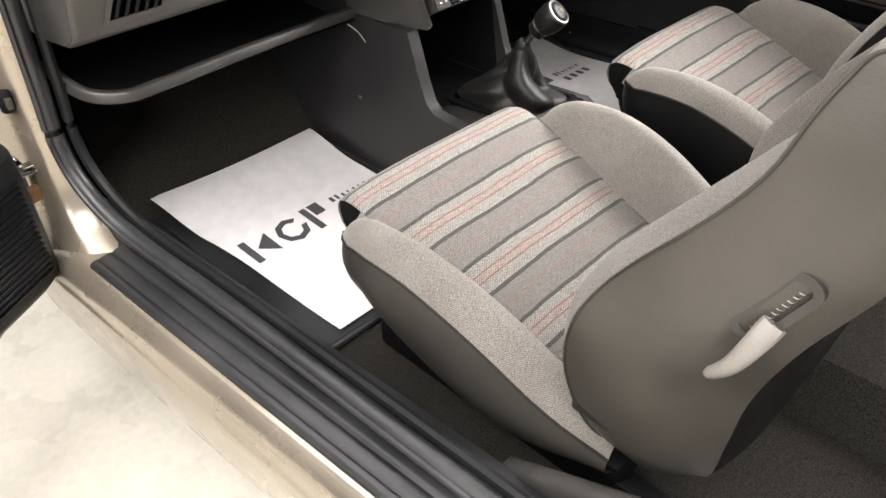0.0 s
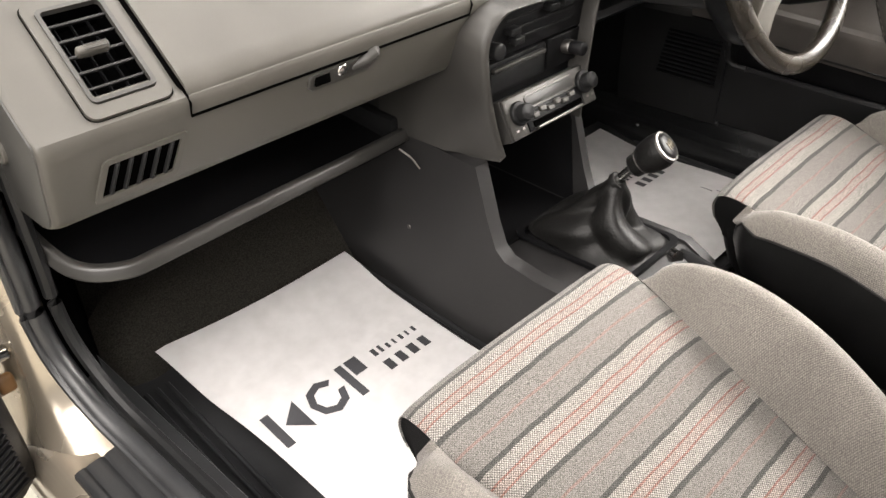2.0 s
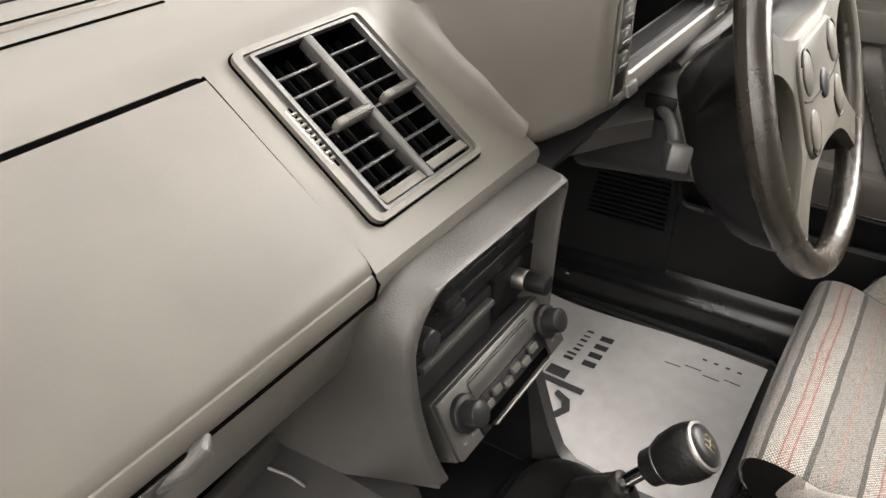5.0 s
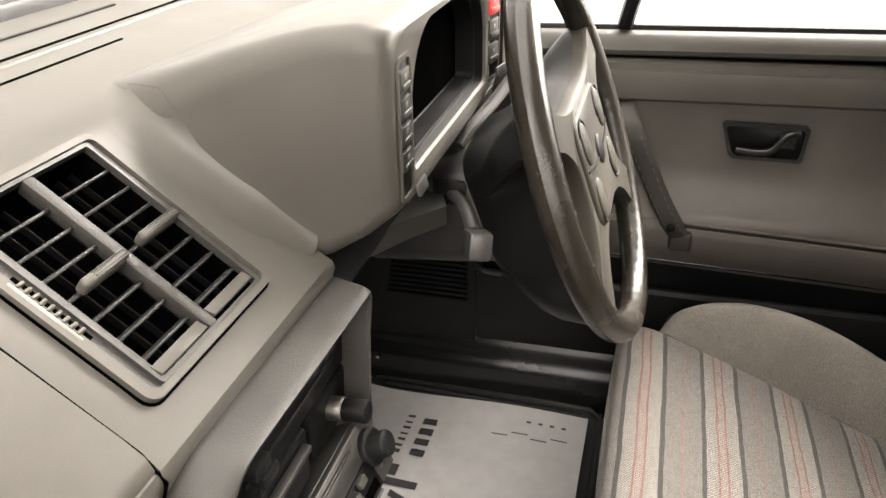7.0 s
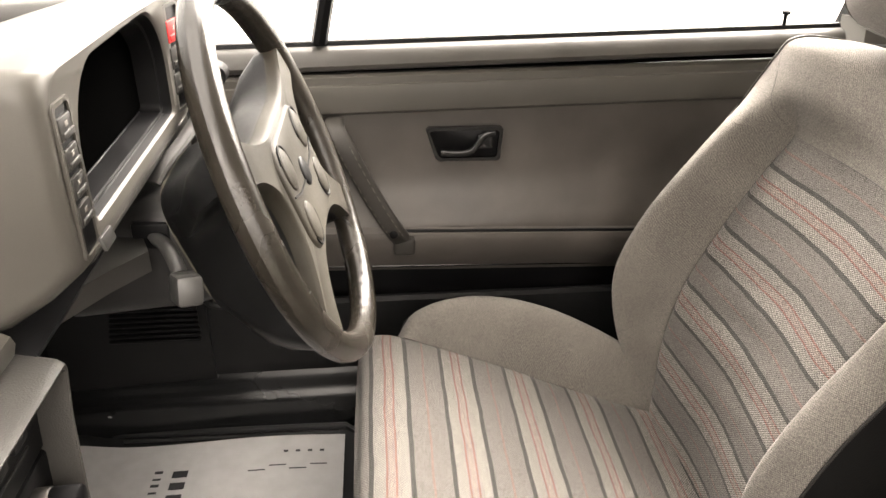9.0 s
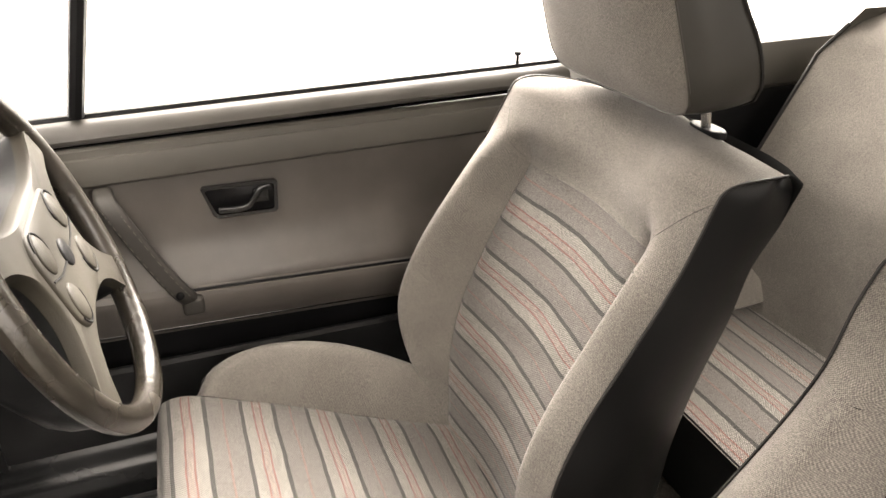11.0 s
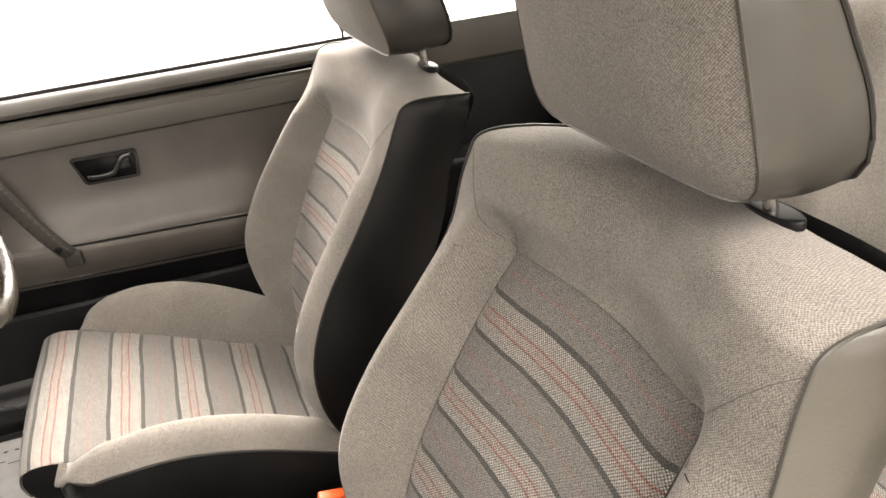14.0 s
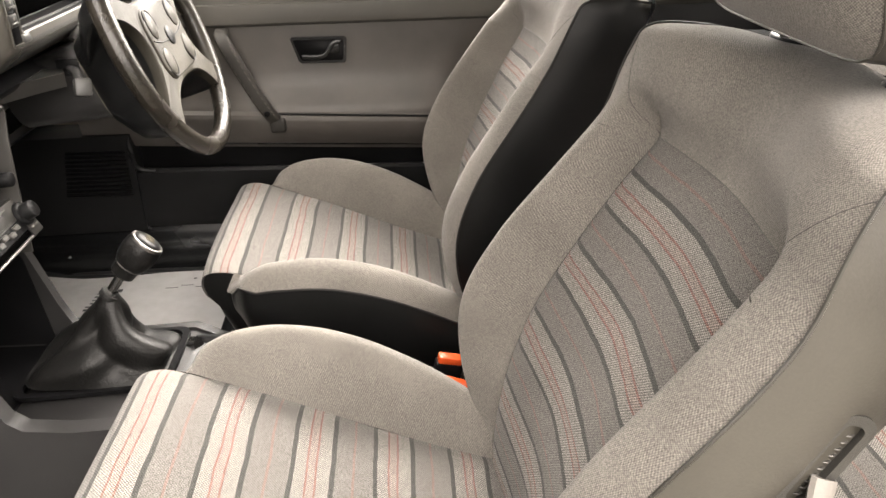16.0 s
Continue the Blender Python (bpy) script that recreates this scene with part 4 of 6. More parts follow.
part("wire", tube(spline([(-0.19, 0.64, 0.575), (-0.178, 0.628, 0.560), (-0.168, 0.622, 0.540)], 8), 0.0014, 6), M_CREAM, wires, "white wire end")


# ---- centre console ----
con = thing("centre_console", "dark grey plastic centre console with open tray", "console", (-0.02, 0.5, 0.3))
CP = [(0.95, 0.262), (0.60, 0.262), (0.40, 0.275), (0.26, 0.29), (0.255, 0.43), (0.30, 0.452), (0.40, 0.447), (0.455, 0.452), (0.472, 0.466), (0.486, 0.50), (0.512, 0.584), (0.60, 0.587), (0.66, 0.592), (0.70, 0.66), (0.95, 0.66)]


def console_wall(x0, x1):
    return loft([[(x, y, z) for y, z in CP] for x in (x0, x0 + 0.003, x1 - 0.003, x1)])


part("side_wall", console_wall(-0.166, -0.142), M_CONSOLE, con)
part("side_wall", console_wall(0.054, 0.070), M_CONSOLE, con)
part("console_top", loft([[(x, y, z) for y, z in ((0.26, 0.40), (0.258, 0.428), (0.30, 0.447), (0.40, 0.442), (0.47, 0.430), (0.52, 0.425), (0.85, 0.42), (0.85, 0.40))] for x in (-0.145, -0.02, 0.056)]), M_CONSOLE, con)
part("tray_back", slab(-0.145, 0.056, 0.80, 0.83, 0.40, 0.68, 0.004), M_BLACK, con)
part("console_screw", disc((-0.166, 0.655, 0.421), (-1, 0, 0), 0.004, 0.002, 12), M_STEEL_WORN, con)
part("rear_tread", slab(-0.14, 0.054, 0.258, 0.262, 0.30, 0.42, 0.001), M_CONSOLE, con)
single("tunnel_carpet", loft([[(-0.20, y, 0.262), (-0.185, y, 0.30), (-0.15, y, 0.335), (0.10, y, 0.335), (0.14, y, 0.30), (0.155, y, 0.262)] for y in (-1.0, -0.3, 0.30, 0.42, 0.46)]), M_CARPET, "dark carpet over the transmission tunnel", "carpet", "structure")

def hood_section(inset, lift, tuck=1.0):
    """Arch of the radio surround seen from the rear: up the passenger's side, over the roof, down the driver's side."""
    x0, x1, zt, r, rr = -0.172 + inset, 0.074 - inset * 0.6, 0.793 + lift - inset * 0.42, 0.045, 0.006
    taper = [(0.038 * tuck * (1 - k / 6) ** 1.7, 0.590 + (zt - r - 0.590) * k / 6) for k in range(6)]
    pts = [(x0 + t, z) for t, z in taper]
    pts += [(x0 + r * (1 - math.cos(0.5 * math.pi * k / 8)), zt - r * (1 - math.sin(0.5 * math.pi * k / 8))) for k in range(9)]
    pts += [(x0 + r + (x1 - rr - x0 - r) * k / 8, zt - 0.006 * (k / 8)) for k in range(1, 8)]
    pts += [(x1 - rr + rr * math.sin(0.5 * math.pi * k / 5), zt - 0.006 - rr * (1 - math.cos(0.5 * math.pi * k / 5))) for k in range(6)]
    pts += [(x1 - 0.026 * (k / 6) ** 0.6, zt - 0.006 - rr - (zt - 0.006 - rr - 0.590) * k / 6) for k in range(1, 7)]
    return pts


HOODV = [(0.70, 0.0, 0.014), (0.63, 0.0, 0.012), (0.57, 0.0, 0.010), (0.535, 0.0, 0.008), (0.515, 0.0, 0.004), (0.500, 0.0005, 0.001), (0.495, 0.003, 0.0), (0.4935, 0.006, 0.0), (0.494, 0.0105, 0.0), (0.497, 0.0125, 0.0), (0.53, 0.013, 0.0)]
hood = part("radio_surround", loft([[(x, y, z) for x, z in hood_section(i, l, max(0.0, 1 - max(0.0, y - 0.494) / 0.085))] for y, i, l in HOODV], caps=False, closed=False), M_HOOD, con, "boxed dark grey radio surround")
part("surround_foot", loft([[(x, y, z) for x, y in ((-0.133, 0.497), (-0.120, 0.50), (-0.140, 0.70), (-0.164, 0.70), (-0.162, 0.61), (-0.150, 0.54))] for z in (0.584, 0.590)]), M_HOOD, hood)
for xa, xb in ((-0.1425, -0.1405), (0.0515, 0.0535)):
    part("bay_lining", loft([[(x, y, z) for y, z in ((0.50, 0.435), (0.516, 0.575), (0.53, 0.60), (0.80, 0.62), (0.80, 0.435))] for x in (xa, xb)]), M_BLACK, con)
part("bay_floor", slab(-0.141, 0.052, 0.50, 0.80, 0.425, 0.432, 0.0005, 1), M_BLACK, con)
part("bay_roof", slab(-0.141, 0.052, 0.52, 0.80, 0.605, 0.615, 0.0005, 1), M_BLACK, con)
part("panel_back", loft([[(x, y, z) for x, z in ((-0.128, 0.600), (0.060, 0.600), (0.068, 0.788), (-0.135, 0.788), (-0.158, 0.755), (-0.158, 0.700), (-0.146, 0.650))] for y in (0.526, 0.534)]), M_BLACK, hood)

heat = thing("heater_controls", "black heater control panel with small sliders", "heater control", (-0.045, 0.52, 0.75))
part("panel", slab(-0.158, 0.066, 0.517, 0.5255, 0.722, 0.784, 0.002), M_BLACK, heat)
for k in range(3):
    part("slot", slab(-0.105, 0.035, 0.5155, 0.5175, 0.738 + 0.014 * k, 0.741 + 0.014 * k, 0.0003, 1), M_DASHDK, heat)
for x, z in ((-0.090, 0.741), (-0.098, 0.755), (-0.020, 0.768), (0.010, 0.768)):
    part("slider", box(x, 0.511, z, 0.020, 0.014, 0.010, 0.002), M_DASHDK, heat)
part("fan_knob", disc((-0.132, 0.518, 0.737), (0, -1, 0.1), 0.011, 0.018, 20), M_DASHDK, heat)
tray = thing("ashtray", "closed black ashtray in the centre console", "ashtray", (-0.085, 0.52, 0.70))
part("front", slab(-0.148, -0.022, 0.514, 0.5255, 0.674, 0.720, 0.004), M_BLACK, tray)
part("lip", moved(box(-0.085, 0.509, 0.712, 0.104, 0.008, 0.006, 0.002), Matrix.Identity(4)), M_SWITCH, tray)
part("lid", slab(-0.138, -0.032, 0.5105, 0.515, 0.680, 0.706, 0.003), M_DASHDK, tray)
lighter = thing("cigarette_lighter", "chrome and black cigarette lighter", "lighter", (0.030, 0.51, 0.70))
part("plate", slab(-0.016, 0.064, 0.516, 0.5255, 0.674, 0.720, 0.003), M_BLACK, lighter)
part("collar", disc((0.022, 0.517, 0.700), (0, -1, 0.1), 0.010, 0.014), M_STEEL_WORN, lighter)
part("knob", disc((0.022, 0.503, 0.7014), (0, -1, 0.1), 0.0095, 0.020), M_BLACK, lighter)

# the radio sits tipped back in its bay
RM = Matrix(((1, 0, 0, -0.032), (0, 0.883, 0.469, 0.497), (0, -0.469, 0.883, 0.640), (0, 0, 0, 1)))
radio = thing("car_radio", "old black and chrome car radio with two knobs", "radio", (-0.032, 0.52, 0.61))
part("chassis", moved(slab(-0.0925, 0.0925, 0.0, 0.09, -0.029, 0.029, 0.002), RM), M_SWITCH, radio)
part("faceplate", moved(slab(-0.0915, 0.0915, -0.006, 0.001, -0.028, 0.028, 0.002), RM), M_RADIO, radio, "grey metal face")
part("lower_face", moved(slab(-0.060, 0.062, -0.008, -0.005, -0.026, 0.003, 0.001), RM), M_BLACK, radio)
part("dial_window", moved(slab(-0.052, 0.050, -0.0078, -0.005, 0.006, 0.020, 0.0006), RM), M_SWITCH, radio, "tuning dial window")
part("dial_line", moved(slab(-0.050, 0.048, -0.0085, -0.007, 0.0215, 0.0232, 0.0003, 1), RM), M_STEEL_WORN, radio)
for k in range(6):
    part("button", moved(slab(-0.048 + 0.016 * k, -0.036 + 0.016 * k, -0.0125, -0.007, -0.010 + 0.004 * (k % 2), -0.003 + 0.004 * (k % 2), 0.001, 1), RM), M_RADIO, radio)
part("tape_slot", moved(slab(-0.050, 0.056, -0.0095, -0.006, -0.022, -0.014, 0.0005, 1), RM), M_VOID, radio)
part("tape_lip", moved(slab(-0.046, 0.052, -0.013, -0.007, -0.0255, -0.0225, 0.001), RM), M_STEEL_WORN, radio)
for x in (-0.069, 0.073):
    kn = part("knob", disc(tuple(RM @ Vector((x, -0.006, 0.004))), tuple(RM.to_3x3() @ Vector((0, -1, 0))), 0.0115, 0.020, 22), M_DASHDK, radio)
    part("knob_ring", disc(tuple(RM @ Vector((x, -0.006, 0.004))), tuple(RM.to_3x3() @ Vector((0, -1, 0))), 0.0165, 0.006, 22), M_DASHDK, kn)
    for dx_ in (-0.012, 0.0, 0.012):
        part("mark", moved(box(x + dx_, -0.0064, -0.017, 0.005, 0.001, 0.003, 0.0003, 1), RM), M_STEEL_WORN, radio)

# gear lever with leather gaiter
gear = thing("gear_lever", "gear lever with black leather gaiter and knob", "gear lever", (-0.02, 0.40, 0.44))
part("gaiter_frame", frame_plate(rounded(0.146, 0.204, 0.02), rounded(0.130, 0.186, 0.018), Matrix.Translation((-0.018, 0.405, 0.444)) @ Matrix.Rotation(radians(-3), 4, "X"), 0.0055), M_BLACK, gear)


def gaiter(u, v):
    """Leather sock: a rectangular foot drawn up and back to the lever, with slack folds."""
    a = 2 * math.pi * u
    k = 1 - (1 - v) ** 1.12
    cx, cy, cz = -0.018 - 0.004 * v, 0.405 - 0.026 * v ** 1.3, 0.450 + 0.106 * v ** 1.05
    ca, sa = math.cos(a), math.sin(a)
    q = (abs(ca) ** 5 + abs(sa) ** 5) ** (-0.2)
    q = q * (1 - v ** 1.6) + v ** 1.6
    rx, ry = 0.066 * (1 - k) + 0.0115 * k, 0.093 * (1 - k) + 0.0115 * k
    w = math.sin(math.pi * min(1, v * 1.06)) ** 0.8
    crease = abs(math.sin(1.5 * a + 2.6 * v + 0.3))
    fold = 1 + w * (0.42 * (crease - 0.55) + 0.09 * math.sin(5 * a - 6 * v) + 0.15 * math.sin(8.5 * v + 1.6 * math.sin(a + 0.7)))
    return (cx + rx * ca * q * fold, cy + ry * sa * q * fold, cz + 0.014 * math.sin(2 * a + 1.1) * w - 0.010 * w * (1 - crease))


part("gaiter", grid(gaiter, 96, 34), M_LEATHER, gear, "creased black leather gaiter")
kd = Vector((0.018, -0.060, 0.064)).normalized()
kq = kd.to_track_quat("Z", "Y").to_matrix().to_4x4()
km = Matrix.Translation(Vector((-0.004, 0.321, 0.623)) - 0.060 * kd) @ kq
part("shaft", tube([(-0.023, 0.386, 0.545), tuple(km @ Vector((0, 0, 0.004)))], 0.0065, 10), M_CHROME, gear)
part("gaiter_tie", disc((-0.0225, 0.381, 0.551), tuple(kd), 0.0135, 0.008, 18), M_LEATHER, gear)


def turned(profile):
    """A turned piece along the knob's axis from (radius, height) stations."""
    return loft([[km @ Vector((r * math.cos(k * math.pi / 14), r * math.sin(k * math.pi / 14), z)) for k in range(28)] for r, z in profile])


kb = part("knob", turned(((0.0125, 0), (0.0160, 0.003), (0.0170, 0.016), (0.0190, 0.0185), (0.0225, 0.026), (0.0245, 0.040), (0.0240, 0.050), (0.0225, 0.0545))), M_LEATHER, gear, "black leather knob")
part("knob_seam", turned(((0.0172, 0.0155), (0.0182, 0.0162), (0.0186, 0.0175), (0.0180, 0.0185))), M_STEEL_WORN, kb, "thin metal seam ring")
part("knob_ring", turned(((0.0222, 0.0535), (0.0228, 0.0560), (0.0218, 0.0585), (0.0195, 0.0590))), M_STEEL_WORN, kb, "worn metal ring round the cap")
part("knob_cap", turned(((0.0196, 0.0580), (0.0180, 0.0605), (0.0130, 0.0625), (0.0040, 0.0632))), M_DASHDK, kb, "dark cap with worn brass shift pattern")
for px, py, w, h in ((-0.006, 0, 0.0016, 0.012), (0, 0, 0.0016, 0.012), (0.006, 0, 0.0016, 0.012), (0, 0, 0.013, 0.0016)):
    part("pattern_line", moved(box(px, py, 0.0632, w, h, 0.0012, 0.0003, 1), km), M_BRASS, kb)

brake = thing("handbrake", "black handbrake lever between the front seats", "handbrake", (0.03, 0.2, 0.35))
part("lever", tube(spline([(0.045, 0.02, 0.36), (0.045, 0.14, 0.405), (0.042, 0.25, 0.43), (0.040, 0.31, 0.435)], 12), 0.012, 10), M_BLACK, brake)
part("ratchet", tube([(0.028, 0.315, 0.440), (0.018, 0.288, 0.446)], 0.011, 10), M_CHROME, brake)
for at, tilt in (((-0.020, -0.075, 0.372), 20), ((0.020, -0.070, 0.388), 10)):
    bk = thing("belt_buckle", "orange and black seat belt buckle", "belt buckle", (at[0], at[1], 0.33), "belt buckles")
    rm = Matrix.Translation(at) @ Matrix.Rotation(radians(tilt), 4, "X")
    part("body", moved(box(0, 0, -0.03, 0.022, 0.042, 0.075, 0.004), rm), M_BLACK, bk)
    part("button", moved(box(0, 0, 0.012, 0.018, 0.036, 0.012, 0.003), rm), M_ORANGE, bk, "bright orange release button")
    part("stalk", tube([rm @ Vector((0, 0, -0.06)), (at[0], at[1] - 0.03, 0.265)], 0.010, 8), M_BLACK, bk)


# ---- instrument pod, column and wheel ----
pod = thing("instrument_pod", "grey hooded instrument pod with dark dials", "instrument pod", (0.28, 0.6, 0.85))
PZT = smooth_table([.47, .50, .56, .64, .70, .76, .82], [.982, .986, .976, .952, .934, .920, .905])
PZB = smooth_table([.47, .482, .515, .555, .60, .82], [.846, .838, .812, .797, .790, .785])
PXL = smooth_table([.47, .50, .56, .64, .70, .76, .82], [.081, .076, .067, .058, .052, .050, .050])


def pod_section(y, inset):
    """Skin of the pod at a depth: under its left edge, up the side, over the top, down the right."""
    zt, zb, xl = PZT(y) - 0.3 * inset, PZB(y) + 0.35 * inset, PXL(y) + inset
    far = sstep((y - 0.50) / 0.2)
    rt, rb = 0.020 + 0.022 * far + 0.9 * inset, 0.018 + 0.012 * far + 0.3 * inset
    xr = 0.500 - inset
    p = [(0.42 - 0.09 * k, zb) for k in range(4)]
    p += [(xl + rb * (1 - math.sin(0.5 * math.pi * k / 7)), zb + rb * (1 - math.cos(0.5 * math.pi * k / 7))) for k in range(8)]
    p += [(xl - 0.004 * math.sin(math.pi * k / 8), zb + rb + (zt - rt - zb - rb) * k / 8) for k in range(1, 8)]
    p += [(xl + rt * (1 - math.cos(0.5 * math.pi * k / 9)), zt - rt * (1 - math.sin(0.5 * math.pi * k / 9))) for k in range(10)]
    p += [(xl + rt + (xr - 0.03 - xl - rt) * k / 12, zt - 0.010 * (k / 12) ** 3) for k in range(1, 13)]
    p += [(xr - 0.012, zt - 0.016), (xr - 0.003, zt - 0.032), (xr, zt - 0.060), (xr, zb)]
    return p


PODV = [(0.476, 0.017), (0.4735, 0.012), (0.4745, 0.0065), (0.4785, 0.0022), (0.485, 0.0004), (0.50, 0.0), (0.53, 0.0), (0.56, 0.0), (0.60, 0.0), (0.64, 0.0), (0.68, 0.0), (0.72, 0.0), (0.76, 0.0), (0.82, 0.0)]
part("pod_shell", loft([[(x, y, z) for x, z in pod_section(y, i)] for y, i in PODV], caps=False, closed=False), M_DASH, pod)


def dash_z(y):
    """Height of the dash skin at a depth."""
    ys, zs = zip(*DP[8:])
    return float(np.interp(y, ys, zs))


def pod_x(y, z):
    """Where the pod's side or its rounded upper edge stands at a depth and height."""
    rt = 0.020 + 0.022 * sstep((y - 0.50) / 0.2)
    k = 1 - max(0.0, PZT(y) - z) / rt
    return PXL(y) + (rt * (1 - math.sqrt(max(0.0, 1 - k * k))) if k > 0 else 0.0)


def pod_fillet(u, v):
    """Concave blend between the dash and the pod's side, running out where the pod sinks into the dash."""
    y = 0.535 + 0.166 * u
    z = dash_z(y)
    up = max(0.0006, PZT(y) - z)
    w = min(0.034, 0.014 + 0.5 * (y - 0.535), 0.002 + 1.6 * up)
    h = min(w, 0.75 * up)
    xc = pod_x(y, z)
    a, c, b = (xc - w, z + 0.0005), (xc, z + 0.0004), (pod_x(y, z + h) - 0.0006, z + h)
    k = [(1 - v) ** 2, 2 * v * (1 - v), v * v]
    return (k[0] * a[0] + k[1] * c[0] + k[2] * b[0], y, k[0] * a[1] + k[1] * c[1] + k[2] * b[1])


part("pod_fillet", grid(pod_fillet, 36, 8), M_DASH, pod)


def arch(x0, x1, z0, z1, rt, rb, y, n=8):
    """Rectangle facing the driver with its own radius at the top and at the bottom corners."""
    out = []
    for cx, cz, r, a in ((x1 - rt, z1 - rt, rt, 0), (x0 + rt, z1 - rt, rt, 90), (x0 + rb, z0 + rb, rb, 180), (x1 - rb, z0 + rb, rb, 270)):
        out += [(cx + r * math.cos(radians(a + 90 * k / n)), y, cz + r * math.sin(radians(a + 90 * k / n))) for k in range(n + 1)]
    return out


part("pod_face", loft([arch(0.088, 0.440, 0.846, 0.980, 0.030, 0.012, 0.4765), arch(0.090, 0.438, 0.848, 0.979, 0.030, 0.012, 0.4745), arch(0.130, 0.384, 0.862, 0.9735, 0.062, 0.008, 0.4745), arch(0.133, 0.381, 0.864, 0.9715, 0.062, 0.008, 0.4770)], caps=False), M_DASH, pod)
part("hood_lining", loft([arch(0.133, 0.381, 0.864, 0.9715, 0.062, 0.008, 0.4770), arch(0.137, 0.377, 0.866, 0.9685, 0.060, 0.008, 0.4850), arch(0.140, 0.374, 0.868, 0.9650, 0.058, 0.008, 0.4860), arch(0.146, 0.368, 0.870, 0.9600, 0.056, 0.008, 0.5060)], caps=False), M_BLACK, pod, "dark stepped lining of the hood")
part("instrument_panel", slab(0.138, 0.378, 0.5055, 0.540, 0.862, 0.972, 0.002), M_VOID, pod, "unlit black instrument panel")
part("cluster_glass", slab(0.150, 0.364, 0.5025, 0.5045, 0.874, 0.956, 0.001), M_VOID, pod, "dark reflective dial window")
part("pod_right", loft([arch(0.380, 0.446, 0.80, 0.976, 0.020, 0.006, 0.480), arch(0.380, 0.452, 0.80, 0.974, 0.020, 0.006, 0.50), arch(0.380, 0.47, 0.80, 0.965, 0.020, 0.006, 0.66)]), M_HOOD, pod)
part("pod_sill", loft([[(x, y, z) for y, z in ((.62, .80), (.50, .822), (.478, .838), (.4735, .848), (.476, .860), (.487, .8645), (.60, .885))] for x in (0.118, 0.25, 0.384)]), M_HOOD, pod)
for k in range(3):
    part("sill_line", slab(0.138, 0.374, 0.4835 + 0.010 * k, 0.4855 + 0.010 * k, 0.8625 + 0.0022 * k, 0.8662 + 0.0022 * k, 0.0005, 1), M_DASHDK, pod)


def switch_column(at, turn, w, h, count, drop, mat, hazard):
    """Framed recess with a stack of rocker switches and an open tray at its foot."""
    sm = Matrix.Translation(at) @ Matrix.Rotation(radians(turn), 4, "Z") @ Matrix.Rotation(radians(90), 4, "X")
    col = part("switch_panel", frame_plate(rounded(w, h, 0.006), rounded(w - 0.0065, h - 0.0065, 0.004), sm, 0.0022), mat, pod, "framed column of rocker switches")
    part("switch_recess", plate(rounded(w - 0.006, h - 0.006, 0.004), sm, 0.0005, 0.0002), M_BLACK, col)
    pitch = (h - 0.030) / count
    for k in range(count):
        z = h / 2 - 0.008 - pitch * (k + 0.5) - drop
        rd = hazard and k == 0
        part("switch", moved(box(0, z, 0.0012, w - 0.010, pitch - 0.0045, 0.0032, 0.0012), sm), M_RED if rd else M_SWITCH, col, "red hazard switch" if rd else "")
        part("switch_tip", moved(box(0.001, z - pitch * 0.22, 0.0030, w - 0.013, pitch * 0.22, 0.0020, 0.0008), sm), M_RED if rd else M_HOOD, col)
        part("switch_mark", moved(box(0.0, z + pitch * 0.12, 0.0030, 0.0045, 0.0035, 0.0006, 0.0002, 1), sm), M_LEVER, col)
    part("panel_foot", moved(box(0, -h / 2 + 0.010, 0.0016, w - 0.009, 0.011, 0.0035, 0.0015), sm @ Matrix.Rotation(radians(-14), 4, "X")), M_STALK, col, "pale grey tray at the foot")
    return col


switch_column((0.1085, 0.4742, 0.9060), 0, 0.031, 0.112, 4, 0.0, M_DASH, False)
switch_column((0.4100, 0.4738, 0.9120), -10, 0.036, 0.108, 3, 0.006, M_HOOD, True)

under = single("under_dash_panel", loft([[(x, y, z) for y, z in ((.70, .70), (.56, .755), (.515, .783), (.512, .790), (.56, .80), (.70, .80))] for x in (0.066, 0.10, 0.35, 0.60, 0.655)]), M_BLACK, "dark grey panel under the driver's dash", "panel", "structure")
single("dash_lower_trim", loft([[(x, y, z) for x, y in ((0.085, 0.556), (0.13, 0.534), (0.19, 0.500), (0.225, 0.475), (0.26, 0.49), (0.26, 0.60), (0.09, 0.60))] for z in (0.768, 0.772, 0.788)]), M_SWITCH, "thin grey lower trim below the instrument pod", "trim", "structure")
single("driver_knee_panel", loft([[(x, y, z) for y, z in ((.78, .55), (.70, .60), (.69, .61), (.70, .62), (.85, .62), (.85, .55))] for x in (0.12, 0.4, 0.65)]), M_BLACK, "black lower tray in the driver's footwell", "shelf", "structure")

WC, WT, WR = Vector((0.325, 0.356, 0.820)), radians(20.3), 0.183
WMAT = Matrix.Translation(WC) @ Matrix.Rotation(radians(90) - WT, 4, "X")
wheel = thing("steering_wheel", "worn leather four-spoke steering wheel", "steering wheel", tuple(WC))


def rim(u, v):
    a, b = 2 * math.pi * u, 2 * math.pi * v
    bump = 1 + 0.05 * math.sin(60 * a) * max(0, math.cos(b + math.pi)) ** 2
    r = WR + 0.0145 * math.cos(b) * bump
    return WMAT @ Vector((r * math.cos(a), r * math.sin(a), 0.0150 * math.sin(b)))


part("rim", grid(rim, 180, 14), M_RIM, wheel, "worn leather rim with finger grips")


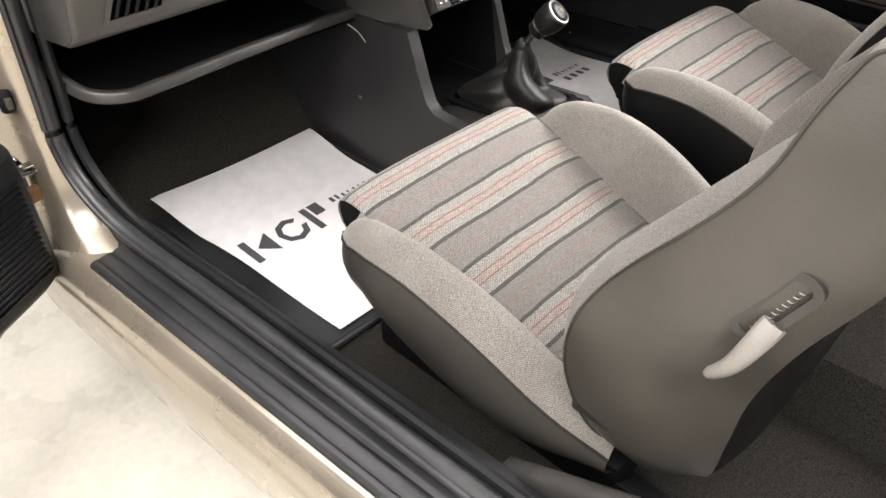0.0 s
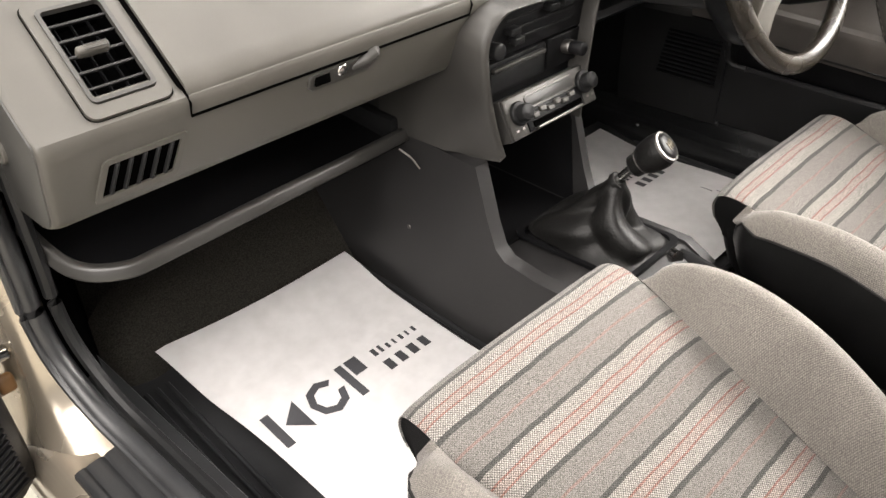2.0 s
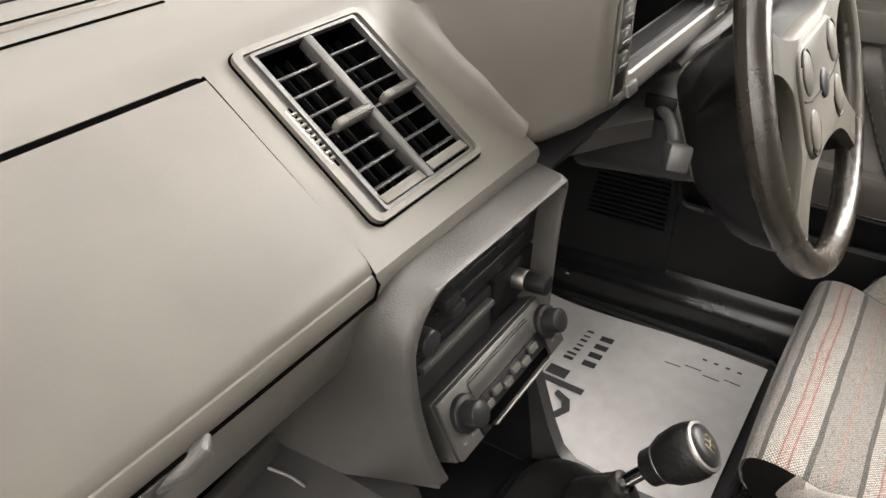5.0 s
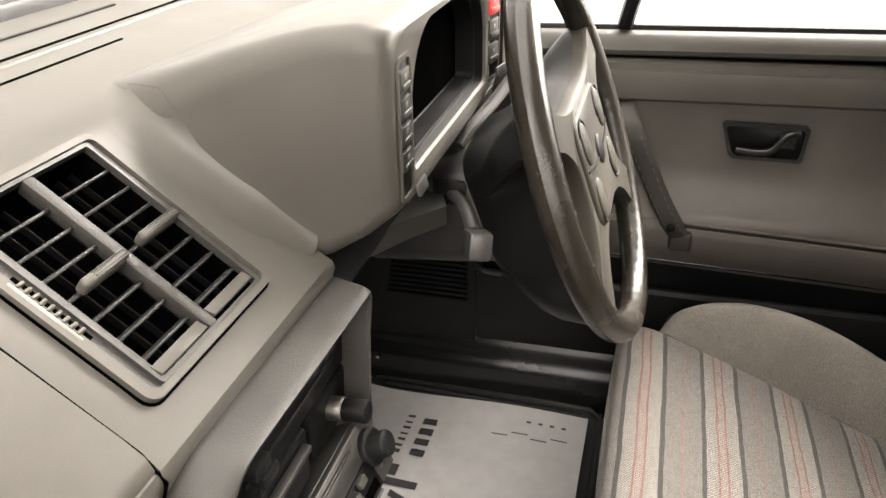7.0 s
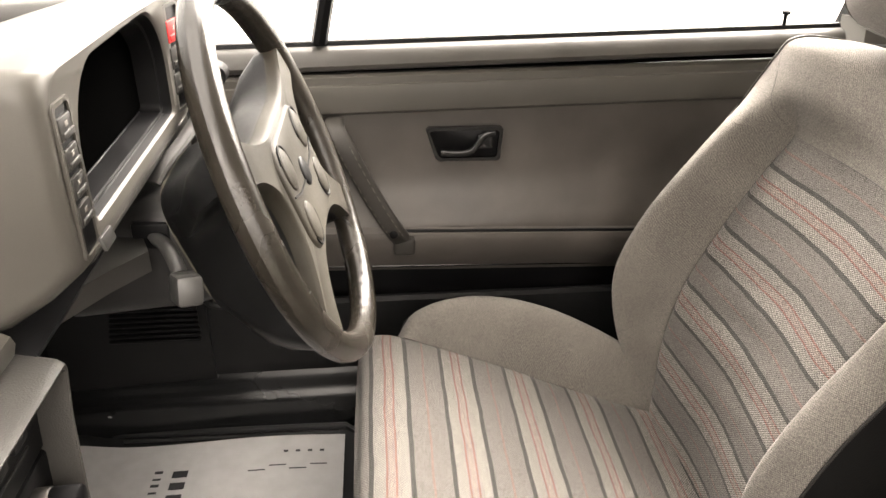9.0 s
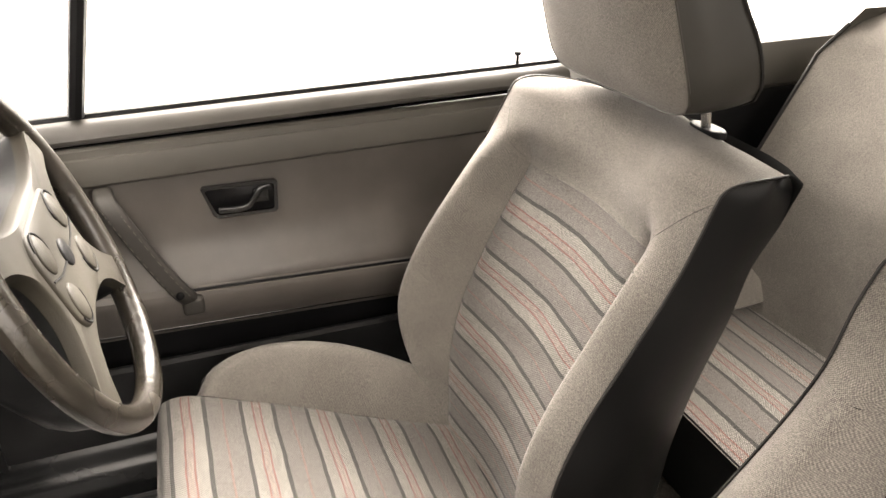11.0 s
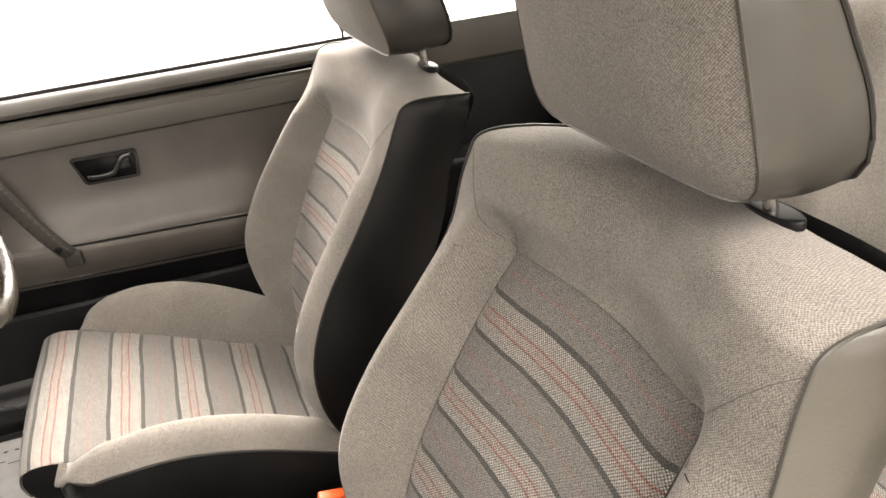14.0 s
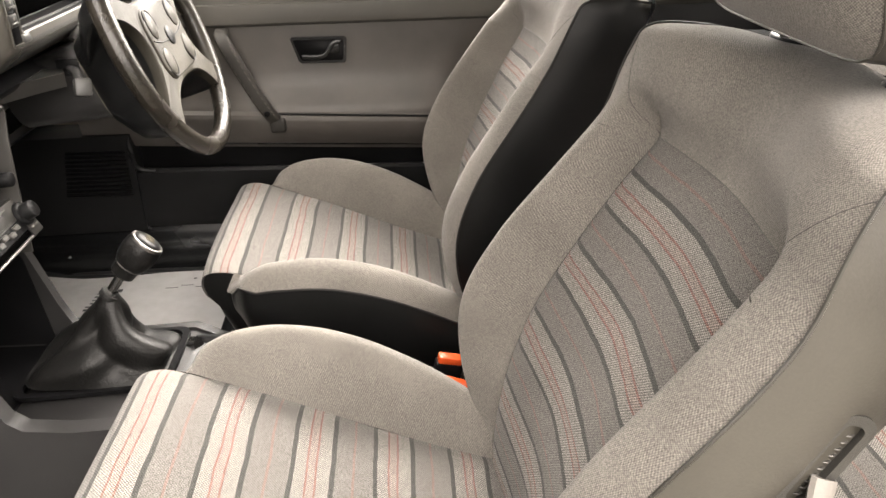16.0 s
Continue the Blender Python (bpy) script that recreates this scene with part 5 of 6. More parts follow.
half = [(0, .060), (.062, .060), (.108, .071), (.160, .094), (.177, .064), (.130, .044), (.099, .014), (.096, -.030), (.122, -.066), (.156, -.096), (.134, -.126), (.100, -.096), (.060, -.076), (0, -.070)]
star = spline([(x, y, 0) for x, y in half + [(-x, y) for x, y in half[-2:0:-1]] + [half[0]]], 108)[:-1]
part("spoke_frame", plate([(p.x, p.y) for p in star], WMAT @ Matrix.Translation((0, 0, -0.008)), 0.016, 0.005), M_WHEEL, wheel, "four broad padded spokes")
pad = part("hub_pad", plate(rounded(0.166, 0.112, 0.030, 7), WMAT @ Matrix.Translation((0, -0.006, 0.004)), 0.0075, 0.004), M_WHEEL, wheel, "padded grey hub")
for sx in (-1, 1):
    for y, t in ((0.022, 1), (-0.034, -1)):
        part("horn_button", plate([(0.017 * math.cos(k * math.pi / 12), 0.021 * math.sin(k * math.pi / 12)) for k in range(24)], WMAT @ Matrix.Translation((sx * 0.056, y, 0.0105)), 0.0030, 0.0018), M_WHEEL, pad, "oval horn button")
        part("pad_groove", tube([WMAT @ Vector((sx * (0.056 + 0.0195 * math.cos(a)), y + 0.0235 * math.sin(a), 0.0118)) for a in [t * math.pi * (0.15 + 0.09 * k) for k in range(11)]], 0.0013, 5), M_BLACK, pad)
part("pad_groove", tube([WMAT @ Vector((x, y, 0.0118)) for x, y in ((-0.078, 0.002), (-0.05, -0.006), (-0.02, -0.008), (0.02, -0.008), (0.05, -0.006), (0.078, 0.002))], 0.0012, 5), M_BLACK, pad)
part("hub_badge", disc(tuple(WMAT @ Vector((0, -0.004, 0.0110))), tuple(WMAT.to_3x3() @ Vector((0, 0, 1))), 0.015, 0.003), M_DASHDK, pad, "round dark badge")

column = thing("steering_column", "dark padded steering column shroud with stalks", "steering column", (0.325, 0.48, 0.77))


def col_ring(d, w, h, r, dz=0.0):
    return [WMAT @ Vector((x, y + dz, -d)) for x, y in rounded(w, h, r, 4)]


def boss_ring(d, m, w, h, dz):
    """Section of the bell behind the spokes: their outline (m = 0) closing to a rounded block (m = 1)."""
    out = []
    for p in star:
        a = math.atan2(p.y + 0.01, p.x)
        c, q = math.cos(a), math.sin(a)
        r = (abs(c / (w / 2)) ** 5 + abs(q / (h / 2)) ** 5) ** (-1 / 5)
        out.append(WMAT @ Vector((p.x * 0.985 * (1 - m) + r * c * m, p.y * 0.985 * (1 - m) + (r * q + dz) * m, -d)))
    return out


part("wheel_boss", loft([boss_ring(d, m, w, h, z) for d, m, w, h, z in ((0.006, 0.0, .18, .19, -.034), (0.020, 0.05, .18, .19, -.036), (0.042, 0.24, .182, .195, -.038), (0.064, 0.55, .180, .184, -.039), (0.084, 0.86, .172, .164, -.034), (0.100, 1.0, .160, .146, -.026), (0.106, 1.0, .150, .138, -.025))]), M_DASHDK, column, "dark padded boss")
part("boss_line", tube([WMAT @ Vector((-0.0795 - 0.004 * math.sin(k * 0.5), 0.020 - 0.004 * k, -0.100 + 0.013 * k)) for k in range(7)], 0.0012, 5), M_BLACK, column)
part("shroud", loft([col_ring(0.104, 0.140, 0.116, 0.03, -0.020), col_ring(0.108, 0.146, 0.122, 0.032, -0.020), col_ring(0.13, 0.148, 0.118, 0.03, -0.018), col_ring(0.24, 0.146, 0.09, 0.03, -0.004)]), M_CONSOLE, column, "grey plastic shroud")
part("collar_ring", loft([col_ring(0.1035, 0.146, 0.130, 0.04, -0.025), col_ring(0.1035, 0.1515, 0.1400, 0.04, -0.025), col_ring(0.1070, 0.1515, 0.1400, 0.04, -0.025), col_ring(0.1070, 0.136, 0.122, 0.035, -0.025)]), M_CAPGREY, column, "thin pale ring behind the boss")
part("stalk_slot", slab(0.250, 0.260, 0.462, 0.496, 0.776, 0.802, 0.003), M_BLACK, column)
part("indicator_stalk", tube(spline([(0.266, 0.484, 0.792), (0.250, 0.474, 0.788), (0.232, 0.462, 0.790), (0.210, 0.450, 0.788), (0.188, 0.440, 0.784)], 16), 0.0068, 10, 0.8), M_STALK, column)
part("stalk_tip", moved(box(0, 0, 0, 0.030, 0.022, 0.026, 0.004), Matrix.Translation((0.174, 0.433, 0.779)) @ Matrix.Rotation(radians(18), 4, "Y") @ Matrix.Rotation(radians(28), 4, "Z")), M_STALK, column, "grey moulded stalk tip")
part("wiper_stalk", tube(spline([(0.296, 0.482, 0.822), (0.312, 0.474, 0.835), (0.345, 0.462, 0.846), (0.380, 0.451, 0.860), (0.402, 0.444, 0.872), (0.420, 0.442, 0.884)], 18), 0.0075, 10, 0.7), M_STALK, column)
part("wiper_stalk_tip", disc((0.424, 0.440, 0.888), (1, -0.05, 0.1), 0.012, 0.018), M_DASHDK, column)


# ---- driver's door, closed ----
door = thing("door_right", "closed driver's door with dark vinyl card and pocket", "door", (0.66, 0.1, 0.36), kind="structure")


def dx(y):
    return -0.075 * (y - 0.10)


def door_strip(prof, y0=0.62, y1=-0.42, n=26, drop=0.0, power=0):
    """Strip of the door: prof lists (x, z), taken along the door; drop tips its rear end down."""
    def fn(u, v):
        t = v * (len(prof) - 1)
        i = min(int(t), len(prof) - 2)
        f = t - i
        y = y0 + (y1 - y0) * u
        z = prof[i][1] * (1 - f) + prof[i + 1][1] * f
        return (prof[i][0] * (1 - f) + prof[i + 1][0] * f + dx(y), y, z + drop * (y - 0.2) * v ** power)
    return grid(fn, n, 2 * (len(prof) - 1))


part("upper_trim", door_strip([(0.730, 0.860), (0.690, 0.866), (0.670, 0.865), (0.659, 0.861), (0.652, 0.853), (0.648, 0.844), (0.650, 0.838), (0.656, 0.8350), (0.678, 0.8345)], 0.66, -0.42, 26, -0.012), M_RAIL, door, "grey padded top rail")
part("window_seal", door_strip([(0.672, 0.864), (0.676, 0.8705), (0.682, 0.8710), (0.686, 0.864)], 0.66, -0.42, 12, -0.012), M_BLACK, door)
part("mid_rail", door_strip([(0.676, 0.831), (0.676, 0.8305), (0.656, 0.8300), (0.6515, 0.8260), (0.6505, 0.8165), (0.6460, 0.8150), (0.6450, 0.810), (0.644, 0.800), (0.6435, 0.786), (0.644, 0.779), (0.650, 0.774)], 0.62, -0.42, 26, -0.004), M_DASH, door, "grey ridged middle rail")
# Near-black strips laid in as the shade under the two rails.
part("rail_groove", door_strip([(0.664, 0.836), (0.663, 0.833), (0.663, 0.8290)], 0.66, -0.42, 16, -0.008), M_VOID, door)
part("card_gap", door_strip([(0.6520, 0.7765), (0.6525, 0.7735), (0.656, 0.7725)], 0.62, -0.42, 16, -0.004), M_VOID, door)
part("door_card", door_strip([(0.672, 0.778), (0.664, 0.772), (0.662, 0.74), (0.660, 0.70), (0.655, 0.66), (0.642, 0.63), (0.630, 0.608), (0.628, 0.594)], 0.62, -0.42, 30, 0.06, 4), M_CARD, door, "dark brown-grey vinyl card")
part("armrest", door_strip([(0.628, 0.604), (0.618, 0.598), (0.616, 0.588), (0.620, 0.56), (0.630, 0.540), (0.640, 0.525)], 0.62, -0.42, 24, 0.06), M_CARD, door)
part("armrest_seam", tube([(0.6215 + dx(y), y, 0.601 + 0.06 * (y - 0.2)) for y in (0.235, 0.0, -0.2, -0.42)], 0.0025, 6), M_BLACK, door)
part("pocket_liner", door_strip([(0.660, 0.56), (0.664, 0.50), (0.664, 0.40), (0.64, 0.37)], 0.53, -0.42, 12), M_BLACK, door)
part("pocket_edge", tube([(0.636 + dx(y), y, 0.536 + 0.055 * (y - 0.2)) for y in (0.45, 0.2, 0.0, -0.2, -0.42)], 0.004, 6), M_SILL, door)
part("pocket_front", door_strip([(0.640, 0.478), (0.632, 0.488), (0.624, 0.489), (0.619, 0.483), (0.618, 0.44), (0.616, 0.385), (0.62, 0.362), (0.66, 0.352)], 0.53, -0.42, 24, 0.034), M_DASHDK, door, "dark grey pocket front")
part("pocket_end", tube(spline([(0.621 + dx(0.535), 0.535, 0.57), (0.614 + dx(0.535), 0.532, 0.55), (0.614 + dx(0.53), 0.529, 0.515), (0.617 + dx(0.52), 0.516, 0.501), (0.618 + dx(0.49), 0.49, 0.498)], 12), 0.006, 8), M_DASHDK, door)
part("speaker_housing", loft([[(x + dx(y), y, z) for x, z in ((0.68, 0.36), (0.620, 0.365), (0.614, 0.39), (0.612, 0.44), (0.612, 0.555), (0.618, 0.575), (0.64, 0.585), (0.68, 0.585))] for y in (0.530, 0.537, 0.60, 0.72, 0.76)]), M_DASHDK, door, "moulded speaker housing")
for k in range(11):
    z = 0.452 + 0.0090 * k
    part("grille_slat", join(slab(0.6035 + dx(0.61), 0.611 + dx(0.61), 0.540, 0.672 - 0.0015 * k, z, z + 0.0045, 0.001, 1)), M_BLACK, door)
# inner handle in its dish
HM = Matrix.Translation((0.6605 + dx(0.145), 0.146, 0.7225)) @ Matrix.Rotation(radians(-90 + 4.3), 4, "Z") @ Matrix.Rotation(radians(90), 4, "X")
HM = Matrix(((0, 0, -1, 0.6585 + dx(0.145)), (-1, 0, 0, 0.146), (0, 1, 0, 0.7225), (0, 0, 0, 1)))
DISH = [(-0.056, 0.022), (-0.052, 0.026), (0.052, 0.026), (0.056, 0.022), (0.0535, -0.022), (0.050, -0.026), (-0.036, -0.026), (-0.042, -0.021)]
hd = part("handle_dish", frame_plate(DISH, [(x * 0.90, z * 0.80) for x, z in DISH], HM, 0.007), M_SILL, door, "black handle dish")
part("dish_back", plate([(x * 0.92, z * 0.84) for x, z in reversed(DISH)], HM @ Matrix.Translation((0, 0, -0.004)), 0.0055, 0.001), M_BLACK, hd)
part("handle", moved(join(tube(spline([(-0.034, -0.012, 0.008), (-0.010, -0.013, 0.010), (0.010, -0.010, 0.010), (0.020, 0.002, 0.009), (0.030, 0.014, 0.008), (0.044, 0.016, 0.006)], 18), 0.0055, 8, 0.8), box(0.030, 0.004, 0.006, 0.024, 0.022, 0.006, 0.003)), HM), M_SILL, hd, "curved pull handle")
strap_line = spline([(0.648 + dx(0.328), 0.330, 0.764), (0.622 + dx(0.325), 0.327, 0.760), (0.609 + dx(0.315), 0.316, 0.742), (0.605 + dx(0.295), 0.296, 0.700), (0.603 + dx(0.27), 0.270, 0.648), (0.605 + dx(0.25), 0.250, 0.612), (0.612 + dx(0.24), 0.241, 0.596)], 24)


def strap(pts, w, d, off=0.0):
    """Flat padded strap along points, w wide along the door, d thick."""
    rings = []
    for i, p in enumerate(pts):
        along = (pts[min(i + 1, len(pts) - 1)] - pts[max(i - 1, 0)]).normalized()
        across = Vector((0, 1, 0)) - along * along.y
        across.normalize()
        out = along.cross(across)
        rings.append([p + across * px + out * (py + off) for px, py in rounded(w, d, d * 0.42, 4)])
    return loft(rings)


pull = part("door_pull", strap(strap_line, 0.027, 0.017), M_STRAP, door, "dark grey stitched strap pull")
for e in (-0.0095, 0.0095):
    for k in range(3, len(strap_line) - 4):
        p, q = strap_line[k], strap_line[k + 1]
        part("stitch", tube([p + Vector((-0.0086, e, -0.001)), p.lerp(q, 0.55) + Vector((-0.0086, e, -0.001))], 0.0007, 5), M_CAPGREY, pull)
part("pull_screw", disc((0.594 + dx(0.25), 0.252, 0.612), (-1, 0, 0), 0.006, 0.003), M_BLACK, pull)
part("pull_foot", box(0.618 + dx(0.235), 0.236, 0.582, 0.022, 0.032, 0.030, 0.006, 3), M_STRAP, pull, "square plastic foot of the strap")
part("lock_pin", join(tube([(0.678 + dx(-0.33), -0.33, 0.87), (0.678 + dx(-0.33), -0.33, 0.894)], 0.0028, 8), disc((0.678 + dx(-0.33), -0.33, 0.892), (0, 0, 1), 0.006, 0.005)), M_BLACK, door, "black lock pin")
part("quarter_divider", tube([(0.672 + dx(0.345), 0.345, 0.87), (0.640 + dx(0.32), 0.305, 1.05), (0.60, 0.27, 1.22)], 0.011, 8, 1.3, (1, 0, 0)), M_BLACK, door, "black window divider bar")
pane = part("window_pane", grid(lambda u, v: (0.682 - 0.13 * v + dx(0.6 - 1.02 * u), 0.60 - 1.02 * u, 0.872 + 0.36 * v), 6, 4), M_GLASS, door, "clear side glass")
pane.visible_shadow = False
part("door_skin", grid(lambda u, v: (0.775 - 0.03 * (2 * v - 1) ** 2, 0.85 - 1.27 * u, 0.2 + 0.635 * v), 10, 8), M_PAINT, door)
part("mirror_cap", disc((0.640 + dx(0.52), 0.515, 0.838), (-1, -0.2, 0), 0.018, 0.02), M_BLACK, door, "round mirror adjuster")

# sill and kick trim on the driver's side
rs = thing("sill_right", "black ribbed inner sill trim on the driver's side", "door sill", (0.6, 0.2, 0.262), kind="structure")
part("sill_trim", sill_geo([(0.66, 0.372), (0.640, 0.372), (0.634, 0.362), (0.622, 0.360), (0.616, 0.366), (0.606, 0.366), (0.600, 0.356), (0.594, 0.335), (0.586, 0.325), (0.580, 0.30), (0.575, 0.262)], -0.6, 0.85, 24, -0.03), M_SILL, rs)
part("sill_screw", disc((0.565, 0.696, 0.317), (-1, 0, 0), 0.004, 0.002, 12), M_CHROME, rs)
part("kick_panel", loft([[(x, y, z) for x, z in ((0.66, 0.262), (0.585 - b, 0.262), (0.600 - b, 0.45), (0.62 - b, 0.72), (0.66, 0.72))] for y, b in ((0.76, 0.0), (0.80, 0.006), (0.95, 0.02), (1.1, 0.05))]), M_BLACK, rs)
# Solid panel; the footwell's deep shade is painted on as near black.
single("kick_panel_left", loft([[(-x, y, z) for x, z in ((0.69, 0.262), (0.640 - b, 0.262), (0.645 - b, 0.45), (0.655 - b, 0.69), (0.69, 0.69))] for y, b in ((0.74, 0.0), (0.80, 0.01), (0.95, 0.05), (1.1, 0.09))]), M_VOID, "kick panel in the passenger footwell, its deep shade painted near black", "panel", "structure")
TOE = smooth_table([.24, .30, .328, .350, .369, .379, .394, .409, .46, .60], [-.64, -.640, -.624, -.588, -.542, -.495, -.469, -.461, -.462, -.470])


def toe_board(u, v):
    """Sloping carpet of the footwell's front; its left edge curves round the darkened kick panel beside it and rolls
    over.
    """
    z = 0.262 + 0.34 * v
    x0 = TOE(z)
    x = x0 + (-0.160 - x0) * u
    roll = max(0.0, 1 - (x - x0) / 0.045)
    y = 0.82 + (z - 0.285) / 1.2 + 0.045 * roll ** 2 - 0.010 * math.exp(-((x - x0 - 0.09) / 0.05) ** 2)
    return (x, y, z + 0.0015 * math.sin(60 * x + 40 * z))


single("toe_board", grid(toe_board, 36, 24), M_CARPET, "dark brown-black carpet sloping up the footwell's front", "carpet", "structure")

# ---- mats ----
def wavy(x, y, k):
    return 0.004 * math.sin(9 * x + 5 * y + k) + 0.003 * math.sin(17 * y - 6 * x + 2 * k)


def paper_mat(x0, x1, y0, y1, z0, k, lift, name_label, skew=0.0):
    def h(x, y):
        u, v = (x - x0) / (x1 - x0), (y - y0) / (y1 - y0)
        return z0 + wavy(x, y, k) + lift * sstep((v - 0.70) / 0.30)
    pm = thing("paper_mat", name_label, "paper mat", ((x0 + x1) / 2, y0, z0), "paper floor mats")
    def sheet_point(u, v):
        x = x0 + (x1 - x0) * u - (1 - u) * skew * (v - 0.5) + (1 - u) * 0.010 * math.sin(math.pi * v)
        y = y0 + (y1 - y0) * v - (0.012 * math.sin(math.pi * u) + 0.016 * u) * v
        return (x, y, h(x, y))
    part("sheet", grid(sheet_point, 28, 34), M_PAPER, pm)
    return pm, h


def ink_shape(pm, h, outline, at, s):
    """Flat dark printed shape laid on the sheet; outline in print units, at its lower left corner in metres."""
    V = [(at[0] + px * s, at[1] + py * s, h(at[0] + px * s, at[1] + py * s) + 0.0012) for px, py in outline]
    return part("print_shape", (V, [tuple(range(len(V)))]), M_INK, pm, "", True)


GLYPHS = {
    "a": ([(0.04, 0), (0.24, 0), (0.24, 1), (0.04, 1)], [(0.34, 0.50), (0.80, 0.06), (0.80, 0.94)]),
    "b": tuple([(0.46 + r * math.cos(t), 0.5 + 1.12 * r * math.sin(t)) for r, t in ((0.44, 0.785 * k), (0.44, 0.785 * (k + 1)), (0.27, 0.785 * (k + 1)), (0.27, 0.785 * k))] for k in range(8) if k not in (0,)),
    "c": ([(0.06, 0), (0.25, 0), (0.25, 1), (0.06, 1)], [(0.32, 0.52), (0.64, 0.52), (0.64, 1), (0.32, 1)]),
}


def bar(w):
    return [(0, 0.08), (w, 0.08), (w, 0.92), (0, 0.92)]


def printing(pm, h, x0, y0):
    """The mat's dark printed mark: three large blocks, then two short rows of narrow blocks."""
    for k, g in enumerate("abc"):
        for piece in GLYPHS[g]:
            ink_shape(pm, h, piece, (x0 + 0.066 * k, y0), 0.070)
    for k in range(7):
        ink_shape(pm, h, bar(0.30 if k % 2 else 0.42), (x0 + 0.200 + 0.0135 * k, y0 + 0.044), 0.019 if k in (0, 1) else 0.014)
    for k in range(4):
        ink_shape(pm, h, bar(0.52), (x0 + 0.200 + 0.0235 * k, y0 + 0.006), 0.026)


pm1, h1 = paper_mat(-0.532, -0.186, 0.318, 0.828, 0.276, 0.4, 0.028, "white paper floor mat with dark printed logo", 0.034)
printing(pm1, h1, -0.508, 0.543)
pm2, h2 = paper_mat(0.195, 0.535, 0.335, 0.790, 0.284, 1.7, 0.01, "white paper floor mat with dark printed logo, driver's footwell")
printing(pm2, h2, 0.190, 0.555)
for k in range(4):
    ink_shape(pm2, h2, bar(0.6), (0.496, 0.365 + 0.018 * k), 0.008)
    part("print_line", ([(x, y, h2(x, y) + 0.0012) for x, y in ((0.4685 - 0.008 * (k % 2), 0.36 + 0.03 * k), (0.471 - 0.008 * (k % 2), 0.36 + 0.03 * k), (0.471 - 0.008 * (k % 2), 0.385 + 0.03 * k), (0.4685 - 0.008 * (k % 2), 0.385 + 0.03 * k))], [(0, 1, 2, 3)]), M_INK, pm2, "", True)
for x0, x1, y0, y1, z in ((-0.625, -0.168, 0.30, 0.90, 0.262), (0.155, 0.570, 0.315, 0.80, 0.266)):
    rm = thing("rubber_mat", "black ribbed rubber floor mat under a paper sheet", "floor mat", ((x0 + x1) / 2, y0, z), "rubber mats")
    part("base", grid(lambda u, v: (x0 + (x1 - x0) * u, y0 + (y1 - y0) * v, z + 0.006 + 0.02 * sstep((v - 0.75) / 0.25)), 12, 16), M_RUBBER, rm)
    part("edge", tube([(x0, y0 + 0.02, z + 0.007), (x0 + 0.02, y0, z + 0.007), (x1 - 0.02, y0, z + 0.007), (x1, y0 + 0.02, z + 0.007), (x1, y1 - 0.1, z + 0.009)], 0.006, 8), M_RUBBER, rm)
    part("edge", tube([(x0, y0 + 0.02, z + 0.007), (x0, y1 - 0.1, z + 0.009)], 0.006, 8), M_RUBBER, rm)
    for k in range(4):
        for xx in (x0 + 0.015 + 0.017 * k, x1 - 0.015 - 0.017 * k):
            part("rib", tube([(xx, y0 + 0.03, z + 0.008), (xx, y1 - 0.12, z + 0.009)], 0.004, 6), M_RUBBER, rm)

# ---- rear of the cabin ----
rear = thing("rear_seat", "grey rear bench seat with striped cushion", "rear seat", (0, -0.9, 0.262))
part("cushion", grid(lambda u, v: (-0.58 + 1.16 * u, -0.46 - 0.48 * v, 0.40 + 0.06 * math.sin(math.pi * min(1, v * 3) * 0.5) - 0.06 * v, -0.58 + 1.16 * u, 0.48 * v), 30, 20), M_STRIPE, rear, "striped cloth rear cushion")
part("cushion_front", grid(lambda u, v: (-0.58 + 1.16 * u, -0.462 + 0.01 * v, 0.405 - 0.14 * v), 10, 4), M_VINYLDK, rear)


def rear_w(z):
    return 0.615 - 0.05 * max(0, z - 0.55) - 0.5 * max(0, z - 0.88)


def rear_y(z):
    return -0.765 - 0.13 * (z - 0.45) - 0.35 * max(0, z - 0.68)


part("backrest", grid(lambda u, v: (lambda z, e: (e * rear_w(z), rear_y(z) + 0.03 * (abs(e) ** 6) - 0.10 * sstep((v - 0.85) / 0.15) ** 2 - 0.03 * (1 - abs(e)) ** 6, z, e * 0.6, z))(0.42 + 0.56 * v, 2 * u - 1), 40, 26), M_TWEED, rear, "grey tweed rear backrest")
for sg in (-1, 1):
    part("backrest_side", grid(lambda u, v, sg=sg: (lambda z: (sg * (rear_w(z) + 0.004), rear_y(z) + 0.03 - 0.16 * u, z))(0.42 + 0.54 * v), 6, 20), M_VINYL, rear)
    part("backrest_piping", tube([(sg * (rear_w(0.42 + 0.027 * k) + 0.002), rear_y(0.42 + 0.027 * k) + 0.03, 0.42 + 0.027 * k) for k in range(20)], 0.004, 6), M_PIPE, rear)
    part("cushion_bolster", loft([[(sg * x, y, z + h) for x, z in ((0.50, 0.42), (0.52, 0.455), (0.56, 0.475), (0.61, 0.465), (0.63, 0.43), (0.63, 0.30))] for y, h in ((-0.475, -0.03), (-0.49, 0.0), (-0.60, 0.02), (-0.75, 0.03), (-0.82, 0.03))]), M_TWEED, rear)
rq = thing("rear_quarter_right", "dark rear side panel with grey padded rail", "side panel", (0.68, -0.8, 0.4), kind="structure")
part("top_rail", loft([[(x, y, z + 0.02 * (-(y + 0.42))) for x, z in ((0.74, 0.86), (0.74, 0.885), (0.70, 0.888), (0.675, 0.880), (0.668, 0.85), (0.675, 0.80), (0.70, 0.78))] for y in (-0.435, -0.6, -0.9, -1.3)]), M_DASH, rq)
